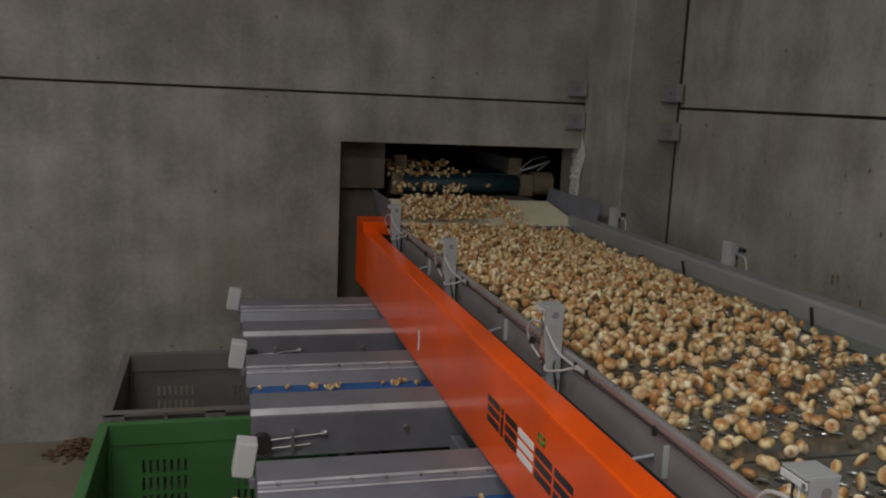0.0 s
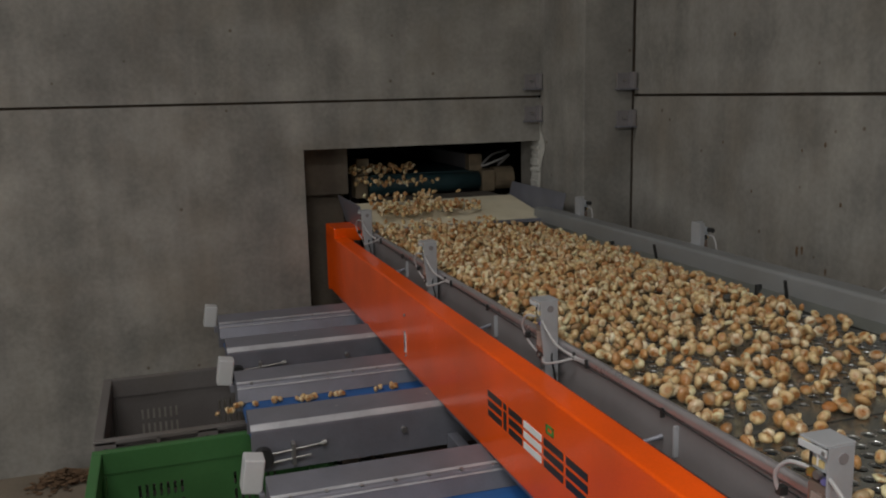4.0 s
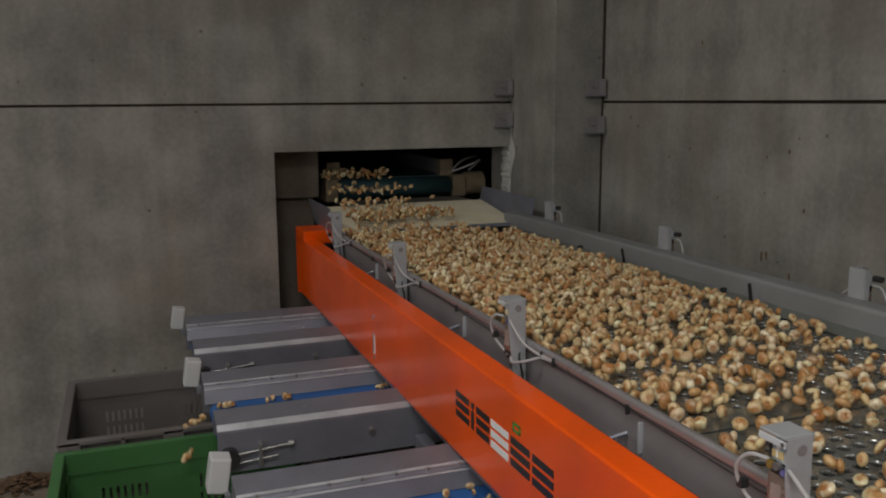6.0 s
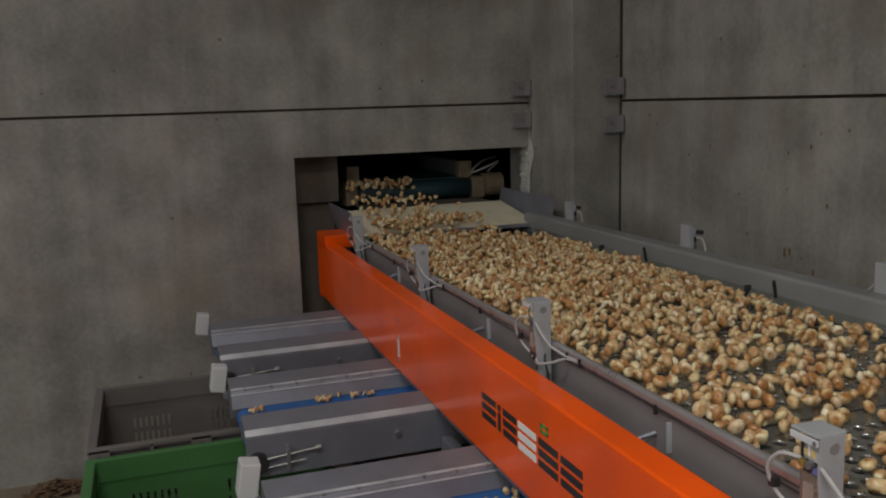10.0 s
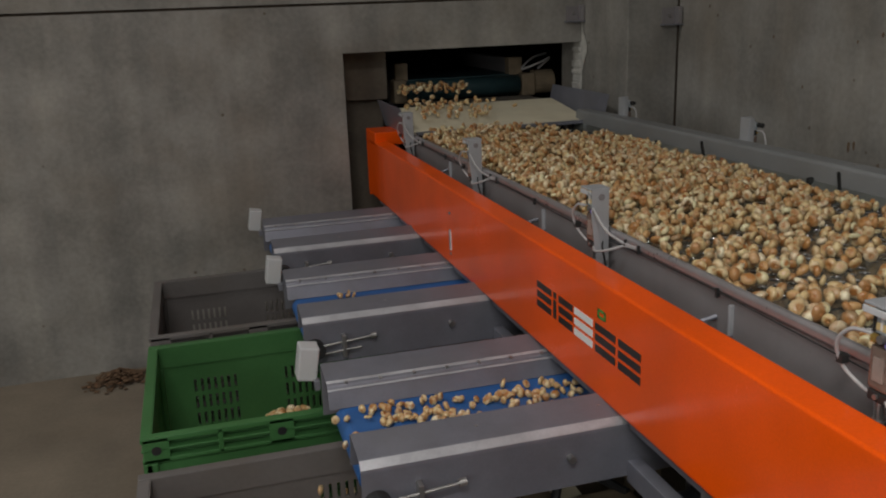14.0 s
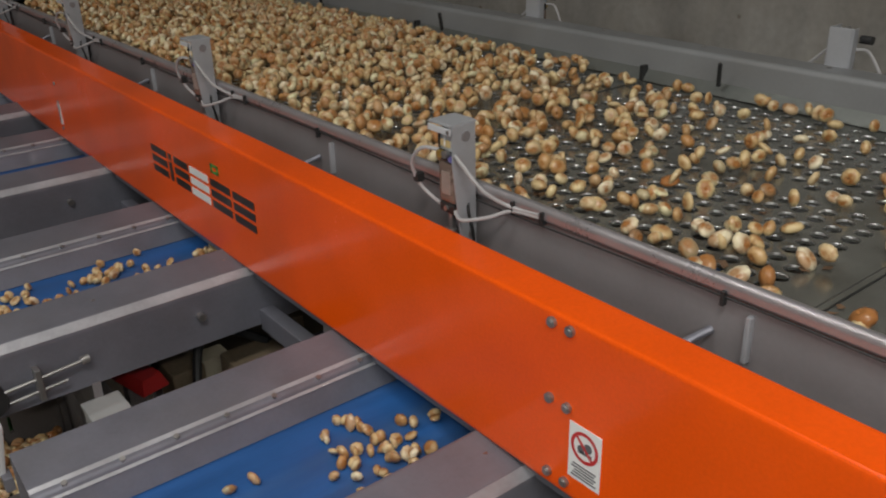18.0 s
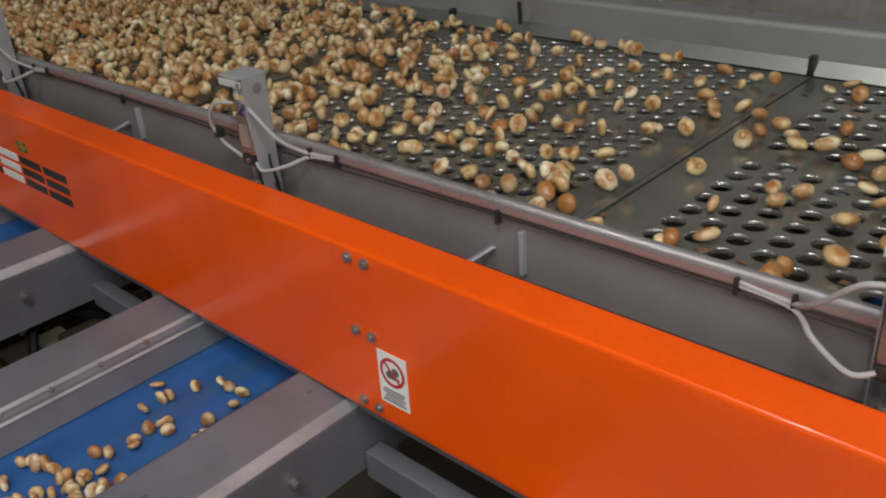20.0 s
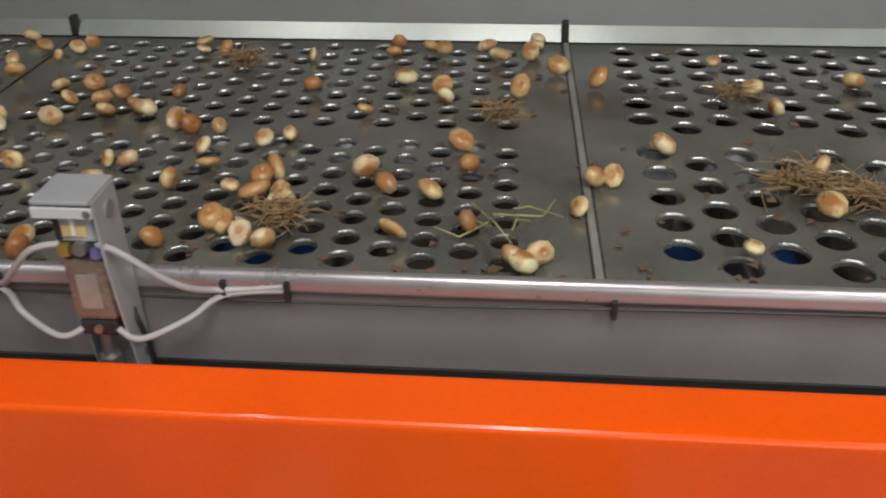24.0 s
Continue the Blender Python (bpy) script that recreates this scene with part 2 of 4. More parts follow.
M_LEAF = mat("wilted_green_leaf", (0.27, 0.24, 0.10), 0.7, 0, 0.3, 30, 120, 0.1)
M_LOGO = mat("logo_black", (0.02, 0.017, 0.015), 0.3, 0, 0.1, 20, 90, 0.02)
M_LOGOW = mat("logo_white", (0.8, 0.8, 0.78), 0.3, 0, 0.03, 20, 90, 0.02)
M_LOGOG = mat("logo_green", (0.03, 0.3, 0.06), 0.3, 0, 0.05, 20, 90, 0.02)
M_RED = mat("sign_red", (0.55, 0.03, 0.03), 0.4, 0, 0.05, 20, 90, 0.02)
M_TEXT = mat("printed_grey", (0.12, 0.12, 0.13), 0.5, 0, 0.05, 20, 90, 0.02)
M_BRASS = mat("brass_fitting", (0.6, 0.42, 0.12), 0.3, 0.8, 0.1, 40, 100, 0.02)
M_STRAW = mat("dry_stalks", (0.25, 0.16, 0.075), 0.8, 0, 0.35, 30, 120, 0.2)
M_SKIN = mat("onion_skin_litter", (0.135, 0.078, 0.042), 0.8, 0, 0.4, 25, 90, 0.3)
M_GREYP = mat("grey_white_plastic", (0.36, 0.37, 0.365), 0.5, 0, 0.08, 8, 90, 0.05, (0.3, 0.27, 0.22), 0.4)
M_ONION = onion_mat("onion_bulb", False)
M_ONIONS = onion_mat("onion_heap", True)

# ---------------------------------------------------------------- mesh helpers


def part(name, bm, material, parent=None, label="", smooth=False):
    me = bpy.data.meshes.new(name)
    if smooth:
        for f in bm.faces:
            f.smooth = True
    bm.normal_update()
    bm.to_mesh(me)
    bm.free()
    me.materials.append(material)
    ob = new(name, me)
    if parent:
        ob.parent = parent
    if label:
        ob["label"] = label
    return ob


def box_into(bm, x0, x1, y0, y1, z0, z1, bevel=0.0):
    r = bmesh.ops.create_cube(bm, size=1.0, matrix=Matrix.Translation(((x0 + x1) / 2, (y0 + y1) / 2, (z0 + z1) / 2)) @
                              Matrix.Diagonal((abs(x1 - x0), abs(y1 - y0), abs(z1 - z0), 1)))
    if bevel:
        edges = {e for v in r["verts"] for e in v.link_edges}
        bmesh.ops.bevel(bm, geom=list(edges), offset=bevel, segments=2, profile=0.6, affect="EDGES")
    return bm


def box(x0, x1, y0, y1, z0, z1, bevel=0.004):
    return box_into(bmesh.new(), x0, x1, y0, y1, z0, z1, bevel)


def cyl_into(bm, p, q, r, seg=14, r2=None):
    p, q = Vector(p), Vector(q)
    d = q - p
    m = Matrix.Translation((p + q) / 2) @ d.to_track_quat("Z", "Y").to_matrix().to_4x4()
    bmesh.ops.create_cone(bm, cap_ends=True, segments=seg, radius1=r, radius2=r if r2 is None else r2, depth=d.length, matrix=m)
    return bm


def cyl(p, q, r, seg=14, r2=None):
    return cyl_into(bmesh.new(), p, q, r, seg, r2)


def extrude_profile(pts, axis, a, b, thick):
    """A bent sheet: the open outline pts, thick metres thick, drawn along axis x or y from a to b."""
    n = len(pts)
    nrm = []
    for i in range(n):
        p0, p1 = Vector(pts[max(0, i - 1)]), Vector(pts[min(n - 1, i + 1)])
        d = (p1 - p0).normalized()
        nrm.append(Vector((-d.y, d.x)))
    outer = [Vector(p) for p in pts]
    inner = [Vector(p) - k * thick for p, k in zip(pts, nrm)]
    loop = outer + inner[::-1]
    bm = bmesh.new()

    def at(c, s):
        return (s, c.x, c.y) if axis == "x" else (c.x, s, c.y)
    va = [bm.verts.new(at(c, a)) for c in loop]
    vb = [bm.verts.new(at(c, b)) for c in loop]
    k = len(loop)
    for i in range(k):
        j = (i + 1) % k
        bm.faces.new((va[i], va[j], vb[j], vb[i]))
    for i in range(n - 1):
        for v in (va, vb):
            bm.faces.new((v[i], v[i + 1], v[k - 2 - i], v[k - 1 - i]))
    bmesh.ops.recalc_face_normals(bm, faces=bm.faces[:])
    return bm


def round_profile(pts, r=0.01, seg=4):
    """Rounds the corners of an open outline."""
    out = [Vector(pts[0])]
    for a, b, c in zip(pts, pts[1:], pts[2:]):
        a, b, c = Vector(a), Vector(b), Vector(c)
        u, w = (a - b), (c - b)
        k = min(r, u.length * 0.45, w.length * 0.45)
        p, q = b + u.normalized() * k, b + w.normalized() * k
        for i in range(seg + 1):
            t = i / seg
            out.append((1 - t) ** 2 * p + 2 * t * (1 - t) * b + t * t * q)
    out.append(Vector(pts[-1]))
    return [(v.x, v.y) for v in out]


def tube(points, r, seg=8):
    """A cable through points, smoothed."""
    pts = [Vector(p) for p in points]
    fine = []
    for i in range(len(pts) - 1):
        p0, p1, p2, p3 = pts[max(0, i - 1)], pts[i], pts[i + 1], pts[min(len(pts) - 1, i + 2)]
        for s in range(6):
            t = s / 6
            fine.append(0.5 * ((2 * p1) + (p2 - p0) * t + (2 * p0 - 5 * p1 + 4 * p2 - p3) * t * t + (3 * p1 - p0 - 3 * p2 + p3) * t ** 3))
    fine.append(pts[-1])
    bm = bmesh.new()
    rings = []
    for i, p in enumerate(fine):
        d = (fine[min(i + 1, len(fine) - 1)] - fine[max(i - 1, 0)]).normalized()
        s = d.orthogonal().normalized()
        if rings:
            s = (prev - d * prev.dot(d)).normalized()
        prev = s
        t = d.cross(s)
        rings.append([bm.verts.new(p + r * (math.cos(a) * s + math.sin(a) * t)) for a in [2 * math.pi * k / seg for k in range(seg)]])
    for a, b in zip(rings, rings[1:]):
        for k in range(seg):
            bm.faces.new((a[k], a[(k + 1) % seg], b[(k + 1) % seg], b[k]))
    bm.faces.new(rings[0][::-1])
    bm.faces.new(rings[-1])
    return bm


def thing(name, label, category, group="", at=(0, 0, 0)):
    ob = new(name)
    ob.location = at
    ob.empty_display_size = 0.1
    return tagged(ob, label, category, group)

# ---------------------------------------------------------------- the hall
FLOOR_Z = -0.24
WALL_Y, WALL_X, JOINT_Z = 4.17, 1.652, 1.708
J = 0.0070
STAINS = [(2.25, 1.06, 0.008, 0.018), (2.22, 1.07, 0.007, 0.016), (2.08, 1.0, 0.007, 0.012), (2.12, 1.51, 0.009, 0.009), (2.25, 1.48, 0.006, 0.006), (2.78, 1.49, 0.006, 0.006), (2.72, 1.98, 0.008, 0.007), (2.02, 1.28, 0.006, 0.008), (2.56, 1.28, 0.005, 0.006), (1.61, 1.51, 0.007, 0.008), (1.16, 0.99, 0.006, 0.009)]
HALL_W, HALL_S, HALL_TOP = -7.0, -7.0, 5.6


def structure(name, bm, material, label, category):
    return tagged(part(name, bm, material), label, category, kind="structure")


structure("floor", box(HALL_W, 6.0, HALL_S, 8.0, FLOOR_Z - 0.15, FLOOR_Z, 0), M_FLOOR, "dusty brown concrete floor with dark stains", "floor")
structure("ceiling", box(HALL_W, 6.0, HALL_S, 8.0, HALL_TOP, HALL_TOP + 0.15, 0), M_HALL, "plain grey hall ceiling", "ceiling")
structure("wall_west", box(HALL_W - 0.2, HALL_W, HALL_S, 8.0, FLOOR_Z, HALL_TOP, 0), M_HALL, "plain grey hall wall", "wall")
structure("wall_south", box(HALL_W, 6.0, HALL_S - 0.2, HALL_S, FLOOR_Z, HALL_TOP, 0), M_HALL, "plain grey hall wall", "wall")

OPEN_X0, OPEN_X1, OPEN_Z0, OPEN_Z1 = -0.099, 1.343, 0.2, 1.443
wall_n = thing("wall_north", "cast concrete panel wall with a rough-cut opening and stained joint", "wall")
wall_n["kind"] = "structure"
for nm, x0, x1, z0, z1 in (("panel", HALL_W, OPEN_X0, FLOOR_Z, JOINT_Z - J), ("panel", OPEN_X0, OPEN_X1, OPEN_Z1, JOINT_Z - J),
                           ("panel", OPEN_X0, OPEN_X1, FLOOR_Z, OPEN_Z0), ("panel", OPEN_X1, 1.70, FLOOR_Z, JOINT_Z - J)):
    part(nm, box(x0, x1, WALL_Y, WALL_Y + 0.28, z0, z1, 0), M_CONC, wall_n)
part("panel", box(HALL_W, 1.70, WALL_Y + 0.004, WALL_Y + 0.28, JOINT_Z + J, HALL_TOP, 0), M_CONC, wall_n)
part("joint_strip", box(HALL_W, 1.345, WALL_Y + 0.03, WALL_Y + 0.2, JOINT_Z - J, JOINT_Z + J, 0), M_JOINT, wall_n, "dark rusty joint between the panels")

# broken edge of the opening next to the column
bm = bmesh.new()
rng = random.Random(4)
for i in range(26):
    z = 0.95 + i * 0.019
    w = 0.003 + 0.016 * rng.random() ** 2
    box_into(bm, OPEN_X1 - w, OPEN_X1 + 0.012, WALL_Y - 0.002 - 0.004 * rng.random(), WALL_Y + 0.1, z, z + 0.021, 0.003)
tagged(part("edge_patch", bm, M_MORTAR, wall_n, "ragged pale mortar edge"), "")

column = thing("column", "square concrete corner column with a smooth pale face", "column")
column["kind"] = "structure"
part("shaft", box(1.347, 1.6475, 3.60, WALL_Y - 0.002, FLOOR_Z, HALL_TOP, 0.008), M_CONC2, column)

wall_e = thing("wall_east", "cast concrete panel wall with rust specks and a stained joint", "wall")
wall_e["kind"] = "structure"
part("panel", box(WALL_X, WALL_X + 0.28, HALL_S, 3.591, FLOOR_Z, JOINT_Z - J, 0), M_CONC, wall_e)
part("panel", box(WALL_X + 0.004, WALL_X + 0.28, HALL_S, 3.591, JOINT_Z + J, HALL_TOP, 0), M_CONC, wall_e)
part("joint_strip", box(WALL_X + 0.03, WALL_X + 0.2, HALL_S, 3.591, JOINT_Z - J, JOINT_Z + J, 0), M_JOINT, wall_e)
part("joint_strip", box(1.648, 1.93, 3.61, WALL_Y - 0.002, FLOOR_Z, HALL_TOP, 0), M_JOINT, wall_e, "open dark joint in the corner")
bm = bmesh.new()
rng = random.Random(19)
last = None
for i in range(15):
    z = 1.02 + i * 0.04
    w = 0.006 + 0.040 * math.exp(-((z - 1.40) / 0.07) ** 2) + 0.010 * rng.random()
    row = [bm.verts.new((1.3405, WALL_Y - 0.010, z)), bm.verts.new((1.3405, WALL_Y - 0.012 - w * 1.6, z + 0.006 * rng.random()))]
    if last:
        bm.faces.new((last[0], row[0], row[1], last[1]))
    last = row
part("mortar_smear", bm, M_MORTAR, column, "pale smear of mortar")

# rust runs and plugged form holes in the east panels
rng = random.Random(33)
for y, z, w, h in STAINS:
    bm = bmesh.new()
    rim = []
    for k in range(14):
        q = 2 * math.pi * k / 14
        r = 0.75 + 0.4 * rng.random()
        rim.append(bm.verts.new((WALL_X - 0.0015, y + w * r * math.cos(q), z + h * r * math.sin(q) - (0.5 * h if math.sin(q) < 0 else 0))))
    bm.faces.new(rim)
    part("rust_spot", bm, M_RUST, wall_e, "brown rust stain")


def wall_clip(name, place, rz, label):
    """Steel angle that ties two concrete panels: a plate, an upstand and two bolts."""
    ob = thing(name, label, "bracket", "wall clips")
    part("plate", box(-0.085, 0.065, -0.008, 0, -0.045, 0.04, 0.002), M_STEEL_D, ob)
    part("foot", box(-0.10, 0.08, -0.05, -0.008, -0.052, -0.044, 0.002), M_STEEL, ob)
    part("upstand", box(-0.010, 0.010, -0.05, -0.008, -0.044, 0.045, 0.002), M_RIM, ob)
    for x in (-0.042, 0.042):
        part("bolt", cyl((x, -0.02, 0), (x, -0.004, 0), 0.009, 6), M_BOLT, ob)
    ob.matrix_world = pose(*place, 0, 0, rz)
    return ob


wall_clip("wall_clip", (1.33, WALL_Y - 0.001, 1.80), 0, "galvanised steel clip on the concrete wall above the joint")
wall_clip("wall_clip", (1.33, WALL_Y - 0.001, 1.61), 0, "galvanised steel clip on the concrete wall below the joint")
wall_clip("wall_clip", (1.632, 3.599, 1.79), 0, "galvanised steel clip between the column and panel above the joint")
wall_clip("wall_clip", (1.632, 3.599, 1.585), 0, "galvanised steel clip between the column and panel below the joint")

# room behind the opening, added; its gloom is put into near-black walls
structure("back_room_wall", box(-1.5, 3.0, 7.6, 7.75, FLOOR_Z, 3.0, 0), M_GLOOM, "added back-room wall, its near-black colour stands for gloom", "wall")
structure("back_room_wall", box(-1.65, -1.5, WALL_Y + 0.28, 7.75, FLOOR_Z, 3.0, 0), M_GLOOM, "added back-room wall, its near-black colour stands for gloom", "wall")
structure("back_room_wall", box(3.0, 3.15, WALL_Y + 0.28, 7.75, FLOOR_Z, 3.0, 0), M_GLOOM, "added back-room wall, its near-black colour stands for gloom", "wall")
structure("back_room_ceiling", box(-1.65, 3.15, WALL_Y + 0.28, 7.75, 3.0, 3.15, 0), M_GLOOM, "added back-room ceiling, its near-black colour stands for gloom", "ceiling")
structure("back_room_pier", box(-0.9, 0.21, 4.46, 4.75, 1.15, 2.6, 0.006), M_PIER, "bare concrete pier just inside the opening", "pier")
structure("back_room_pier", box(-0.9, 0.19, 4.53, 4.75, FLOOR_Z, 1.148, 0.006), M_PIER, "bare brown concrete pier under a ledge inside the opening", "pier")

# ---------------------------------------------------------------- sorting machine, standing frame with orange guard
SLOPE = -0.006
TILT = math.degrees(math.atan(SLOPE))
machine = thing("sorting_machine", "long onion sorting machine frame with a glossy orange side guard", "machine")
machine.rotation_euler = (radians(TILT), 0, 0)
PANEL_Y0, PANEL_Y1 = -3.2, 4.13
prof = round_profile([(0.012, 0.676), (0.0, 0.689), (0.0, 1.0), (0.07, 1.008), (0.075, 0.98)], 0.008, 4)
part("guard_panel", extrude_profile(prof, "y", PANEL_Y0, PANEL_Y1, 0.004), M_ORANGE, machine, "glossy orange powder-coated steel guard")
part("guard_end", box(0.002, 0.16, PANEL_Y1 - 0.006, PANEL_Y1, 0.67, 1.05, 0.002), M_ORANGE, machine)
part("guard_top_plate", box(0.0, 0.17, PANEL_Y1 - 0.24, PANEL_Y1, 0.98, 1.052, 0.006), M_ORANGE, machine)
for by in (0.0, -0.037):
    for bz in (0.983, 0.851, 0.712):
        bm = cyl((-0.006, by, bz), (0.001, by, bz), 0.0085, 12)
        cyl_into(bm, (-0.009, by, bz), (-0.005, by, bz), 0.0055, 6)
        part("bolt", bm, M_BOLT, machine)
for by, bz in ((2.50, 0.83), (2.50, 0.90), (2.499, 0.735)):
    part("bolt", cyl((-0.004, by, bz), (0.001, by, bz), 0.006, 8), M_BOLT, machine)
bm = box(-0.0035, 0.0, 2.490, 2.512, 0.75, 0.825, 0.001)
part("rating_strip", bm, M_LOGOW, machine, "small white upright label strip")
bm = bmesh.new()
for k in range(6):
    box_into(bm, -0.0042, -0.003, 2.494, 2.508, 0.756 + k * 0.011, 0.765 + k * 0.011)
part("label_print", bm, M_TEXT, machine)
# legs, cross members and rails under the guard
for ly in (3.6, 1.72, 0.72, -1.6):
    part("leg", box(0.03, 0.09, ly - 0.03, ly + 0.03, FLOOR_Z, 0.97, 0.004), M_STEEL_D, machine)
    part("leg", box(1.13, 1.19, ly - 0.03, ly + 0.03, FLOOR_Z, 0.95, 0.004), M_STEEL_D, machine)
    part("cross_member", box(0.09, 1.13, ly - 0.03, ly + 0.03, 0.78, 0.84, 0.004), M_STEEL_D, machine)
part("side_rail", box(0.03, 0.06, -3.0, 4.0, 0.642, 0.674, 0.004), M_STEEL, machine, "galvanised steel side rail")
part("side_rail", box(1.12, 1.18, -3.0, 4.0, 0.90, 0.96, 0.004), M_STEEL_D, machine)


# the maker's mark: plain strokes in black, white and green
def mark(strokes, material, name, label):
    bm = bmesh.new()
    for y0, y1, z0, z1 in strokes:
        box_into(bm, -0.0016, 0.0004, -y1, -y0, z0, z1)
    return part(name, bm, material, machine, label)


LZ, LH = 0.808, 0.078
t = 0.02


def glyph(kind, u, w):
    """Plain stacked blocks, one printed shape of the mark."""
    z0, z1 = LZ, LZ + LH
    if kind == "bar":
        return [(u, u + t, z0, z1 - 0.024), (u, u + t, z1 - 0.017, z1)]
    return [(u, u + w, z0 + k * 0.0295, z0 + k * 0.0295 + 0.019) for k in range(3)]


mark(glyph("block", -1.595, 0.105), M_LOGO, "mark_shape", "black block shape of the printed mark")
mark(glyph("bar", -1.474, 0.022), M_LOGO, "mark_shape", "")
mark(glyph("block", -1.436, 0.092), M_LOGO, "mark_shape", "")
mark(glyph("block", -1.332, 0.112), M_LOGOW, "mark_shape", "white shape of the printed mark")
mark(glyph("block", -1.204, 0.110), M_LOGO, "mark_shape", "")
mark(glyph("block", -1.078, 0.110), M_LOGO, "mark_shape", "")
gz = 0.904
mark([(-1.192, -1.148, gz, gz + 0.006), (-1.192, -1.148, gz + 0.018, gz + 0.024), (-1.192, -1.184, gz, gz + 0.024),
      (-1.156, -1.148, gz, gz + 0.024)], M_LOGOG, "mark_shape", "green square ring of the printed mark")

# warning sticker: white sheet, red ring with a bar, grey picture and lines of print
sticker = part("warning_sticker", box(-0.0012, 0.0, -0.107, -0.043, 0.731, 0.832, 0), M_LOGOW, machine, "white warning sticker with a red ban ring")
bm = bmesh.new()
ring = []
for k in range(32):
    a = 2 * math.pi * k / 32
    ring.append([bm.verts.new((-0.0019, -0.075 + r * math.cos(a), 0.797 + r * math.sin(a))) for r in (0.0215, 0.0275)])
for a, b in zip(ring, ring[1:] + ring[:1]):
    bm.faces.new((a[0], a[1], b[1], b[0]))
c, s = math.cos(radians(45)), math.sin(radians(45))
quad = [(-0.0215, -0.0025), (0.0215, -0.0025), (0.0215, 0.0025), (-0.0215, 0.0025)]
bm.faces.new([bm.verts.new((-0.0022, -0.075 + p * c - q * s, 0.797 + p * s + q * c)) for p, q in quad])
part("ban_ring", bm, M_RED, sticker)
bm = bmesh.new()
cyl_into(bm, (-0.002, -0.082, 0.800), (-0.0008, -0.082, 0.800), 0.008, 12)
cyl_into(bm, (-0.002, -0.068, 0.792), (-0.0008, -0.068, 0.792), 0.007, 12)
box_into(bm, -0.002, -0.0008, -0.09, -0.063, 0.785, 0.79)
part("pictogram", bm, M_TEXT, sticker)
bm = bmesh.new()
for k in range(5):
    box_into(bm, -0.0019, -0.0008, -0.100 + 0.004 * (k % 2), -0.05 - 0.003 * (k % 3), 0.737 + k * 0.0055, 0.7395 + k * 0.0055)
part("print_line", bm, M_TEXT, sticker)

# ---------------------------------------------------------------- vibrating sieve tray
TRAY = thing("sieve_tray", "vibrating perforated steel sieve tray carrying onions", "sieve")
TRAY.rotation_euler = (radians(TILT - 0.15), 0, 0)
DECK_Z, TX0, TX1, TY0, TY1 = 1.03, 0.150, 1.09, -2.6, 3.72


# punched edge of a hole: share of the radius and height over the deck
LIP = ((1.10, 0.0), (1.045, -0.0011), (1.0, -0.0042), (0.99, -0.0085))


def sieve_plate(y0, y1, pitch, dia, margin, name="sieve_plate"):
    """A steel plate with staggered round holes punched through it, rims slightly raised."""
    verts, faces, lips = [], [], []
    px, py = pitch, pitch * 0.95
    x_lo, x_hi = TX0 + 0.004, TX1 - 0.004
    seg = 16
    ny = int((y1 - y0 - 2 * margin) / py)
    oy = y0 + (y1 - y0 - ny * py) / 2
    strips = ((0.222, 0.608, 0.97), (0.636, 1.074, 1.06))

    def quad(a, b, c, d, z=0.0):
        i = len(verts)
        verts.extend([(*a, DECK_Z + z), (*b, DECK_Z + z), (*c, DECK_Z + z), (*d, DECK_Z + z)])
        faces.append((i, i + 1, i + 2, i + 3))
    quad((x_lo, y0), (x_hi, y0), (x_hi, oy), (x_lo, oy))
    quad((x_lo, oy + ny * py), (x_hi, oy + ny * py), (x_hi, y1), (x_lo, y1))
    for ea, eb in ((x_lo, 0.222), (0.608, 0.636), (1.074, x_hi)):
        quad((ea, oy), (eb, oy), (eb, oy + ny * py), (ea, oy + ny * py))
    for sx0, sx1, wide in strips:
        nx = round((sx1 - sx0) / (px * wide) - 0.5)
        cw = (sx1 - sx0) / (nx + 0.5)
        for j in range(ny):
            shift = 0.5 * (j % 2)
            ya, yb = oy + j * py, oy + (j + 1) * py
            if shift:
                quad((sx0, ya), (sx0 + cw * 0.5, ya), (sx0 + cw * 0.5, yb), (sx0, yb))
            else:
                quad((sx1 - cw * 0.5, ya), (sx1, ya), (sx1, yb), (sx1 - cw * 0.5, yb))
            for i in range(nx):
                xa = sx0 + (i + shift) * cw
                cx, cy, r = xa + cw / 2, (ya + yb) / 2, dia / 2
                base = len(verts)
                for ring in range(5):
                    for k in range(seg):
                        a = 2 * math.pi * k / seg
                        co, si = math.cos(a), math.sin(a)
                        if ring == 0:
                            m = max(abs(co), abs(si))
                            verts.append((cx + cw / 2 * co / m, cy + py / 2 * si / m, DECK_Z))
                        else:
                            q, dz = LIP[ring - 1]
                            verts.append((cx + r * q * co, cy + r * q * si, DECK_Z + dz))
                for ring in range(4):
                    for k in range(seg):
                        k2 = (k + 1) % seg
                        a, b = base + ring * seg, base + (ring + 1) * seg
                        if ring in (1, 2):
                            lips.append(len(faces))
                        faces.append((a + k, a + k2, b + k2, b + k))
    me = bpy.data.meshes.new(name)
    me.from_pydata(verts, [], faces)
    me.materials.append(M_DECK)
    me.materials.append(M_LIP)
    for f in lips:
        me.polygons[f].use_smooth = True
        me.polygons[f].material_index = 1
    ob = new(name, me)
    ob.parent = TRAY
    return ob


